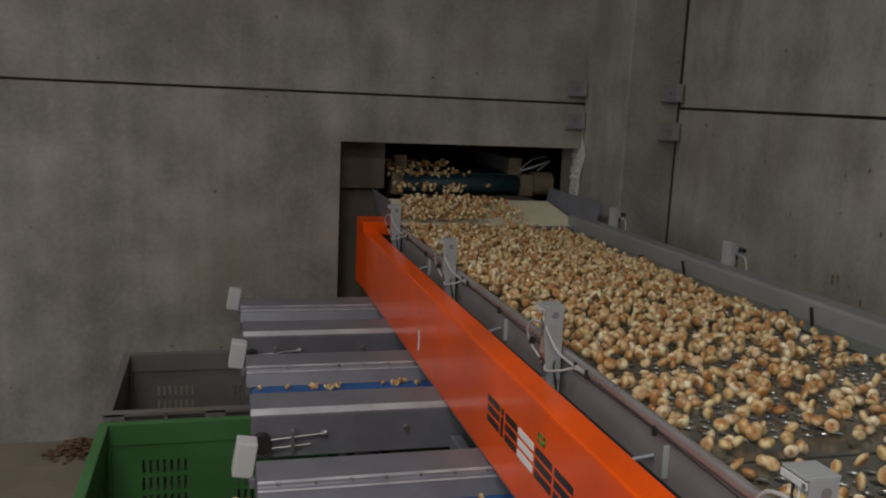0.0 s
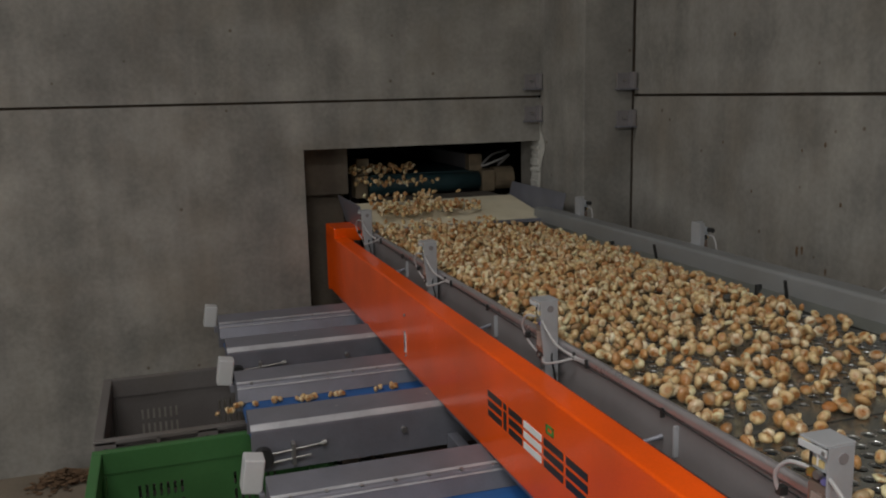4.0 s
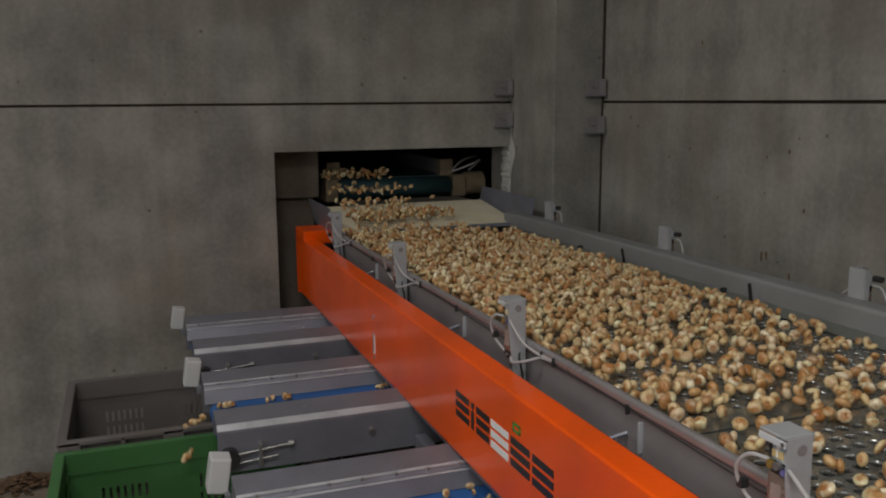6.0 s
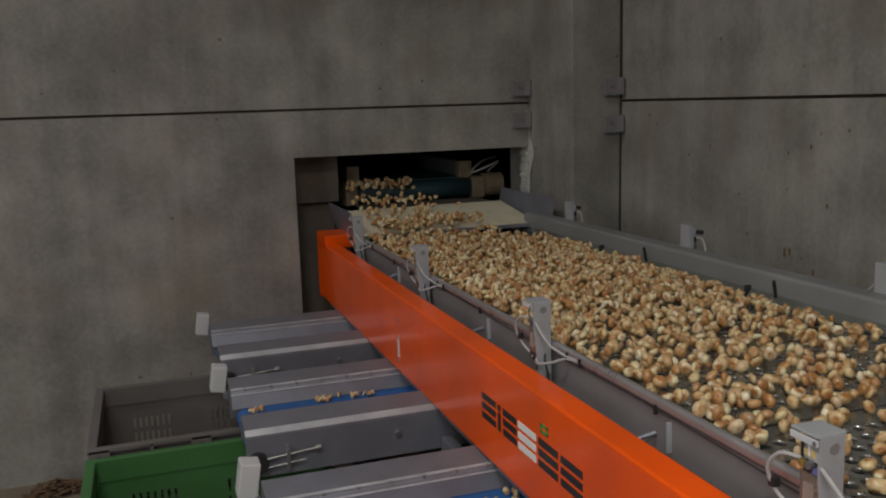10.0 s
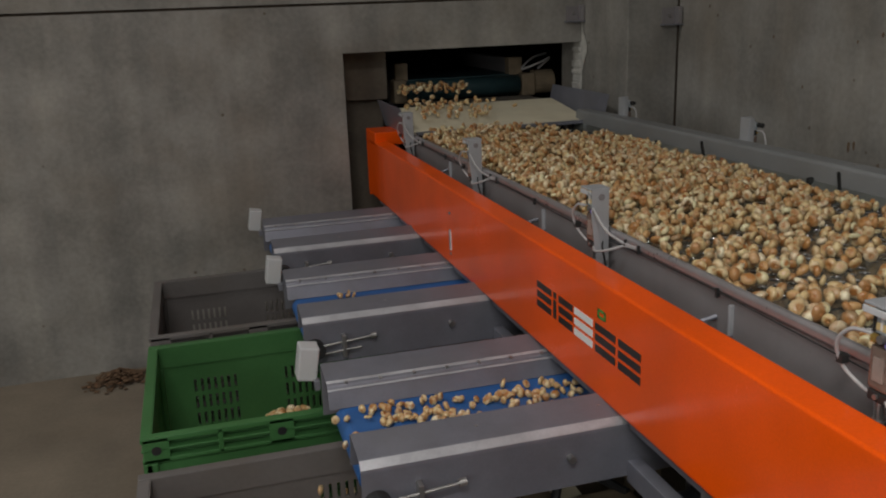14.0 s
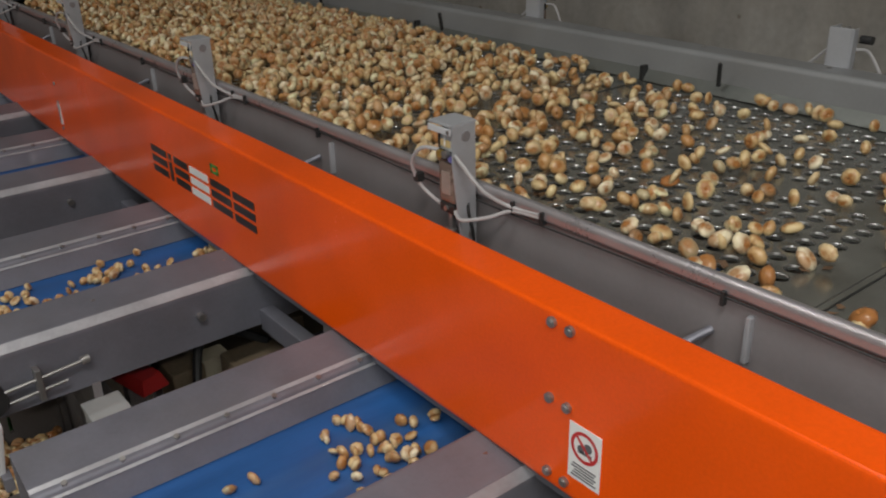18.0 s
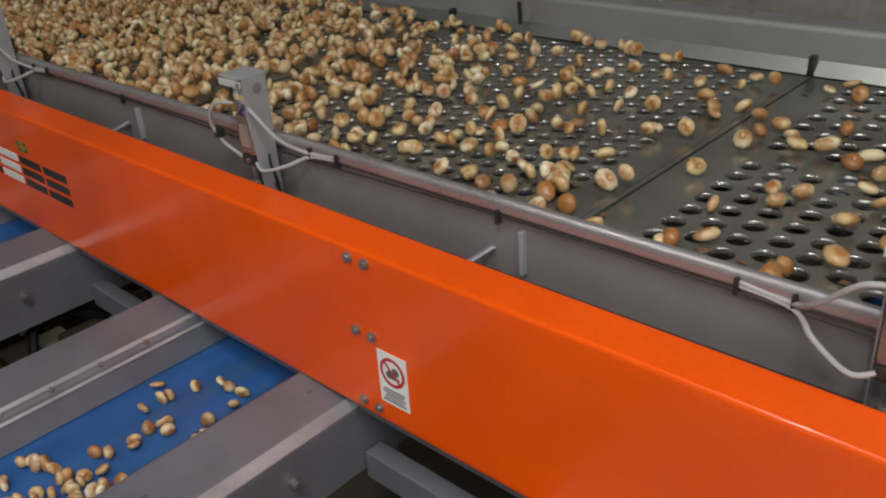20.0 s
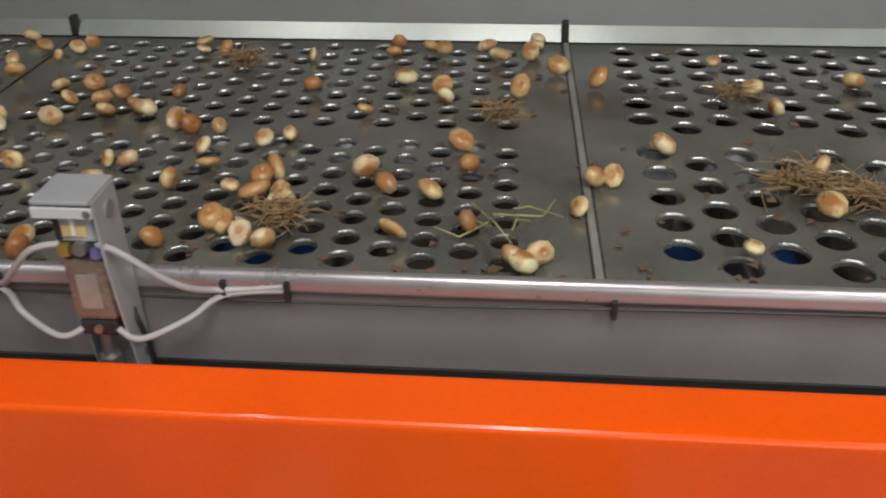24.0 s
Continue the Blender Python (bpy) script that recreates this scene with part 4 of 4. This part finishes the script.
def mesh_of(name, verts, faces, axis, material):
    me = bpy.data.meshes.new(name)
    me.from_pydata(verts, [], faces)
    me.polygons.foreach_set("use_smooth", [True] * len(faces))
    me.attributes.new("axis", "FLOAT", "POINT").data.foreach_set("value", axis)
    me.materials.append(material)
    return me


SHAPES = [onion_shape(k) for k in range(14)]
BULBS = [mesh_of("onion", [tuple(0.0185 * c for c in v) for v in vs], fs, ax, M_ONION) for vs, fs, ax in SHAPES]


def heap_mesh(name, spots):
    """Many bulbs in one mesh: spots are (x, y, z, radius)."""
    verts, faces, axis = [], [], []
    for x, y, z, r in spots:
        vs, fs, ax = SHAPES[rnd.randrange(14)]
        rot = Euler((rnd.uniform(0, 6.28), rnd.uniform(0, 6.28), rnd.uniform(0, 6.28))).to_matrix()
        b = len(verts)
        for v in vs:
            w = rot @ Vector(v)
            verts.append((x + r * w.x, y + r * w.y, z + r * w.z))
        faces.extend(tuple(b + k for k in f) for f in fs)
        axis.extend(ax)
    return mesh_of(name, verts, faces, axis, M_ONIONS)


rnd = random.Random(11)


def deck_z(y):
    """Height of what carries the onions: sieve, chute board, then the feed belt behind."""
    if y < 3.68:
        return DECK_Z + (SLOPE - 0.0026) * y
    if y < 4.15:
        return 1.048 + (y - 3.66) * 0.131
    if y < 4.58:
        return 1.112 + (y - 4.15) * 0.30
    return 1.243


# heaps in the bins
def heap(bx0, bx1, by0, by1, peak, label, count):
    spots = []
    for _ in range(count):
        x, y = rnd.uniform(bx0, bx1), rnd.uniform(by0, by1)
        spots.append((x, y, peak(x, y) - 0.03 * rnd.random(), rnd.uniform(0.017, 0.025)))
    ob = new("onion_heap", heap_mesh("onion_heap", spots))
    tagged(ob, label, "onions", "", "stuff")
    return peak


TOP_GREEN = heap(-1.14, -0.40, 1.92, 2.62, lambda x, y: -0.10 + 0.34 * math.exp(-((x + 0.70) ** 2 / 0.08 + (y - 2.28) ** 2 / 0.07)) + 0.015, "small heap of onions in the green bin", 700)
TOP_GREY = heap(-1.14, -0.40, 0.95, 1.66, lambda x, y: 0.02 + 0.24 * math.exp(-((x + 0.72) ** 2 / 0.11 + (y - 1.3) ** 2 / 0.10)), "heap of onions in the grey bin", 900)
TOP_FULL = heap(-1.14, -0.40, -0.03, 0.69, lambda x, y: 0.22 + 0.24 * math.exp(-((x + 0.78) ** 2 / 0.10 + (y - 0.36) ** 2 / 0.08)), "tall heap of onions over the bin's rim", 1100)

# flow on the sieve: rafts of bulbs that creep down the deck, thinner towards the near end
RAFTS = []


def raft(x, y, w, d, count, layers, size):
    spots = []
    for _ in range(count):
        u, v = rnd.uniform(-w / 2, w / 2), rnd.uniform(-d / 2, d / 2)
        r = size * rnd.uniform(0.0125, 0.0178)
        spots.append((u, v, r * 0.85 + layers * 0.026 * rnd.random() ** 1.3, r))
    ob = new("onion_flow", heap_mesh("onion_flow", spots))
    tagged(ob, "tan and golden onions shaking down the sieve", "onions", "onion flow on the sieve", "stuff")
    RAFTS.append((ob, x, y))
    return ob


def flow_density(y, k):
    """Bulbs to the square metre along the sieve; column 0 runs along the near edge, 3 along the far board."""
    if y > 3.7:
        return (1900, 1900, 700, 0)[k] if y < 4.1 else (360, 300, 60, 0)[k] if y < 4.55 else (900, 700, 0, 0)[k]
    full = 2350.0 * min(1.0, max(0.0, (y - 0.45) / 2.0)) ** 1.5
    return full * (1.0, 1.0, 0.95, 0.72 if y < 3.3 else 0.85)[k] + (200 if k == 0 and y < 1.5 else 90 if y < 1.3 else 0)


y = 0.42
while y < 4.95:
    for k in range(4):
        lay = 0.3 if y < 1.2 else 1.0 if y < 2.0 else 1.7
        size = 0.96 + 0.14 * min(1.0, max(0.0, (3.0 - y) / 1.6))
        n = int(flow_density(y, k) * 0.24 * 0.24 / size ** 1.6)
        if n:
            raft((0.29 + 0.218 * k) if y < 3.8 else (0.36 + 0.19 * k), y, 0.225, 0.25, n, lay * (0.5 if k == 3 else 1.0), size)
    y += 0.24

# single bulbs on the sieve
LOOSE = []


def bulb(scale, group, label):
    ob = new("onion", BULBS[rnd.randrange(14)])
    ob.scale = (scale,) * 3
    return tagged(ob, label, "onion", group)


def on_sieve(y, x):
    s = rnd.uniform(0.8, 1.1) if y > 0.2 else rnd.uniform(0.9, 1.25) if y > -0.4 else rnd.uniform(1.05, 1.38)
    LOOSE.append((bulb(s, "single onions on the sieve", "small tan onion with a cut brown neck"), x, y, s))


for k in range(120):
    y = rnd.uniform(0.0, 1.3)
    near = rnd.random() < 0.36
    on_sieve(y, 0.185 + (0.22 * rnd.random() if near else 0.88 * rnd.random()))
for k in range(26):
    on_sieve(rnd.uniform(-0.55, 0.15), 0.19 + 0.85 * rnd.random())
for k in range(12):
    on_sieve(rnd.uniform(-1.5, -0.5), 0.20 + 0.85 * rnd.random())

# bulbs riding the belts, in loose clumps: belt, first and last second at which they reach the open end, number
RIDERS = []
BELT_SPEED = 0.15
for ci, t0, t1, n, single in ((1, 0.0, 17.0, 70, 0), (2, 0.0, 10.5, 26, 0), (2, 10.5, 24.0, 300, 0.12), (3, 15.5, 24.5, 105, 0.3), (4, 25.0, 29.5, 10, 1)):
    while n > 0:
        tt, yl = rnd.uniform(t0, t1), rnd.uniform(0.425, 0.455) if ci == 1 else rnd.uniform(0.21, 0.44)
        size = min(n, rnd.randint(1, 6))
        n -= size
        if single < 1 and size > 2 and rnd.random() > single:
            spots = [(0.035 * rnd.gauss(0, 1), (0.008 if ci == 1 else 0.022) * rnd.gauss(0, 1), 0.0, rnd.uniform(0.012, 0.0155)) for _ in range(size)]
            ob = tagged(new("onion_clump", heap_mesh("onion_clump", spots)), "few small onions bunched together on the blue belt", "onions", "onion clumps on the belts", "stuff")
            RIDERS.append((ob, ci, CONV_Y[ci] + yl, 0.9, tt, False))
            continue
        for _ in range(size):
            s = rnd.uniform(0.65, 0.85) if ci < 3 else rnd.uniform(0.72, 0.95)
            yy = CONV_Y[ci] + min(0.47, max(0.19, yl + (0.008 if ci == 1 else 0.025) * rnd.gauss(0, 1)))
            RIDERS.append((bulb(s, "onions on the cross belts", "small pale onion riding the blue belt"), ci, yy, s, tt + 0.25 * rnd.gauss(0, 1), True))

# stalks and litter caught in the holes
def stalks(x, y, n, size, label, seed, material=M_STRAW, thick=1.0):
    g = random.Random(seed)
    bm = bmesh.new()
    for _ in range(n):
        a = g.uniform(0, 6.28)
        p = Vector((g.uniform(-0.3, 0.3) * size, g.uniform(-0.4, 0.4) * size, 0.004 + g.random() * 0.02))
        q = p + Vector((math.cos(a), math.sin(a), g.uniform(-0.1, 0.35))) * size * g.uniform(0.4, 1.0)
        m = (p + q) / 2 + Vector((g.uniform(-1, 1), g.uniform(-1, 1), g.uniform(-0.2, 0.7))) * size * 0.22
        cyl_into(bm, p, m, 0.0013 * thick, 4, 0.0011 * thick)
        cyl_into(bm, m, q, 0.0011 * thick, 4, 0.0006 * thick)
    ob = part("stalk_tuft", bm, material)
    tagged(ob, label, "plant litter", "stalks on the sieve")
    ob.location = (x, y, deck_z(y) + 0.002)
    return ob


stalks(0.33, -0.885, 90, 0.055, "tuft of dry brown onion roots stuck in the sieve", 1)
stalks(0.92, -0.68, 60, 0.055, "tuft of dry brown onion roots stuck in the sieve", 2)
stalks(0.46, -1.58, 90, 0.075, "tangle of dry straw stalks on the sieve", 3)
stalks(0.42, -1.66, 70, 0.075, "tangle of dry straw stalks on the sieve", 6)
stalks(0.785, -1.55, 40, 0.045, "small tuft of dry stalks on the sieve", 4)
stalks(0.68, -1.16, 50, 0.05, "small tuft of dark roots on the sieve", 5)
stalks(0.36, -1.17, 6, 0.12, "wilted green onion leaves lying on the sieve", 7, M_LEAF, 1.4)

# papery skin flakes lying on the sieve and in the corner along its edge
bm = bmesh.new()
g = random.Random(14)
for _ in range(260):
    y = g.uniform(-1.9, 1.0)
    x = 0.17 + (0.10 * g.random() if g.random() < 0.45 else 0.88 * g.random())
    a, s = g.uniform(0, 6.28), g.uniform(0.004, 0.011)
    z = deck_z(y) + 0.002
    bm.faces.new([bm.verts.new((x + s * math.cos(a + q) * k, y + s * math.sin(a + q), z + 0.5 * s * g.random())) for q, k in ((0, 1), (1.2, 0.6), (2.6, 1), (4.1, 0.7))])
tagged(part("skin_flakes", bm, M_SKIN), "brown papery onion skin flakes on the sieve", "plant litter", "", "stuff")

# ---------------------------------------------------------------- litter on the floor and under the conveyors
bm = bmesh.new()
g = random.Random(8)
for _ in range(420):
    x, y = -1.47 + g.gauss(0, 0.07), 4.02 + g.gauss(0, 0.05)
    a = g.uniform(0, 6.28)
    s = g.uniform(0.008, 0.02)
    z = FLOOR_Z + 0.004 + max(0, 0.07 - 0.5 * math.hypot(x + 1.47, y - 4.02)) * g.random()
    vs = [bm.verts.new((x + s * math.cos(a + b), y + s * math.sin(a + b), z + s * 0.4 * g.random())) for b in (0, 1.7, 3.1, 4.6)]
    bm.faces.new(vs)
ob = part("skin_litter", bm, M_SKIN)
tagged(ob, "heap of dry brown onion skins on the floor by the wall", "plant litter", "", "stuff")

jbox = thing("junction_box", "pale grey junction box fixed under a cross conveyor", "box")
part("body", box(-0.442, -0.358, 0.984, 1.072, 0.412, 0.458, 0.006), M_GREYP, jbox)
part("lid", box(-0.445, -0.355, 0.981, 1.075, 0.458, 0.468, 0.004), M_GREYP, jbox)
part("gland", cyl((-0.358, 1.02, 0.435), (-0.335, 1.02, 0.435), 0.012, 10), M_BLACK, jbox)
part("hanger", box(-0.41, -0.39, 1.072, 1.079, 0.41, 0.506, 0.001), M_STEEL_D, jbox)

drive = thing("drive_unit", "dusty drive motors and brackets on a stand under the machine", "motor")
drive.location = (0, 0.12, 0.14)
part("stand", box(-0.20, 0.40, 0.86, 1.42, FLOOR_Z - 0.14, -0.04, 0.006), M_TAN, drive)
part("gear_box", box(-0.02, 0.14, 1.00, 1.16, -0.04, 0.20, 0.012), M_TAN, drive)
part("motor", cyl((-0.16, 1.08, 0.06), (-0.02, 1.08, 0.06), 0.07, 18), M_STEEL_D, drive)
part("shaft_cover", box(0.14, 0.34, 1.02, 1.14, -0.04, 0.16, 0.008), M_STEEL, drive)
part("block", box(-0.14, -0.04, 1.22, 1.34, -0.04, 0.14, 0.008), M_TAN, drive)
part("hose", tube([(-0.12, 1.10, 0.12), (-0.06, 1.18, 0.24), (0.04, 1.24, 0.22), (0.12, 1.12, 0.20)], 0.014), M_BLACK, drive)
bm = bmesh.new()
vs = [bm.verts.new(p) for p in ((-0.30, 1.36, 0.16), (-0.22, 1.40, 0.16), (-0.17, 1.16, 0.16), (-0.25, 1.14, 0.16), (-0.29, 1.35, 0.20), (-0.23, 1.38, 0.20), (-0.185, 1.17, 0.20), (-0.24, 1.155, 0.20))]
for f in ((0, 1, 2, 3), (4, 5, 6, 7), (0, 1, 5, 4), (1, 2, 6, 5), (2, 3, 7, 6), (3, 0, 4, 7)):
    bm.faces.new([vs[k] for k in f])
bmesh.ops.recalc_face_normals(bm, faces=bm.faces[:])
part("red_guard", bm, M_RED, drive, "faded red guard plate")
part("guard_post", box(-0.26, -0.21, 1.24, 1.29, FLOOR_Z - 0.14, 0.16, 0.004), M_STEEL_D, drive)
for k, (x, y) in enumerate(((-0.02, 1.30), (0.06, 0.93), (0.22, 1.26))):
    part("cover_board", box(x, x + 0.09, y, y + 0.07, -0.04, 0.10 + 0.03 * k, 0.004), M_CREAM if k == 0 else M_TAN, drive)

# ---------------------------------------------------------------- what moves
SHAKE_HZ, SHAKE = 6.0, 0.004


def shake(t):
    return SHAKE * math.sin(2 * math.pi * SHAKE_HZ * t)


def motions():
    base = Matrix.LocRotScale((0, 0, 0), TRAY.rotation_euler, None)
    walk(TRAY, [(k / 30, Matrix.Translation((0, shake(k / 30), 0.25 * shake(k / 30 + 0.04))) @ base) for k in range(0, 721)])
    g = random.Random(21)
    for ob, x, y in RAFTS:
        rows, v, ph = [], 0.028, g.uniform(0, 6.28)
        for k in range(0, 121):
            t = k * 0.2
            yy = y - v * t
            rows.append((t, pose(x + 0.004 * math.sin(5.1 * t + ph), yy + 0.008 * math.sin(9.7 * t + ph), deck_z(yy) + 0.004 + 0.005 * abs(math.sin(8.3 * t + ph)),
                                 2.0 * math.sin(6.1 * t + ph), 2.0 * math.cos(7.3 * t + ph), 1.5 * math.sin(4.3 * t))))
        walk(ob, rows)
    for ob, x, y, s in LOOSE:
        v = g.uniform(0.02, 0.06)
        # most lie flat, neck or root up, and rock as they creep; a few roll on their sides
        side = 180.0 if g.random() < 0.2 else 35.0
        rx, ry, rz = g.choice((0, 0, 180)) + g.uniform(-side, side), g.uniform(-35, 35), g.uniform(0, 360)
        ax, ay, rows = 0.0, 0.0, []
        for k in range(0, 81):
            t = k * 0.3
            yy = y - v * t + g.uniform(-0.006, 0.006)
            x = min(1.06, max(0.185, x + g.uniform(-0.008, 0.008)))
            ax, ay, rz = 0.85 * ax + g.uniform(-22, 22), 0.85 * ay + g.uniform(-16, 16), rz + g.uniform(-22, 22)
            rows.append((t, pose(x, yy, deck_z(yy) + 0.0145 * s + 0.007 * g.random(), rx + ax, ry + ay, rz)))
        walk(ob, rows)
    tops = {1: TOP_GREEN, 2: TOP_GREY, 3: TOP_FULL, 4: TOP_FULL}
    for ob, ci, y, s, reach, single in RIDERS:
        spin = (g.uniform(0, 360), g.uniform(0, 360), g.uniform(0, 360)) if single else (0, 0, g.uniform(0, 20))
        rows = []
        land = -0.69 - 0.10 * g.random()
        start = 0.88 - 0.45 * g.random()
        rest = tops[ci](land, y) + 0.012
        for k in range(0, 241):
            t = k * 0.1
            x = min(start, -0.68 + BELT_SPEED * (reach - t))
            z, tip = 0.584 + 0.0145 * s, 0.0
            if x < -0.68:
                dt = t - reach
                z = max(rest, z - 4.9 * dt * dt)
                x = -0.68 + (land + 0.68) * min(1.0, dt / 0.28)
                tip = min(80, 220 * dt)
            rows.append((t, pose(x, y, z, spin[0], spin[1] - tip, spin[2])))
        walk(ob, rows)


motions()
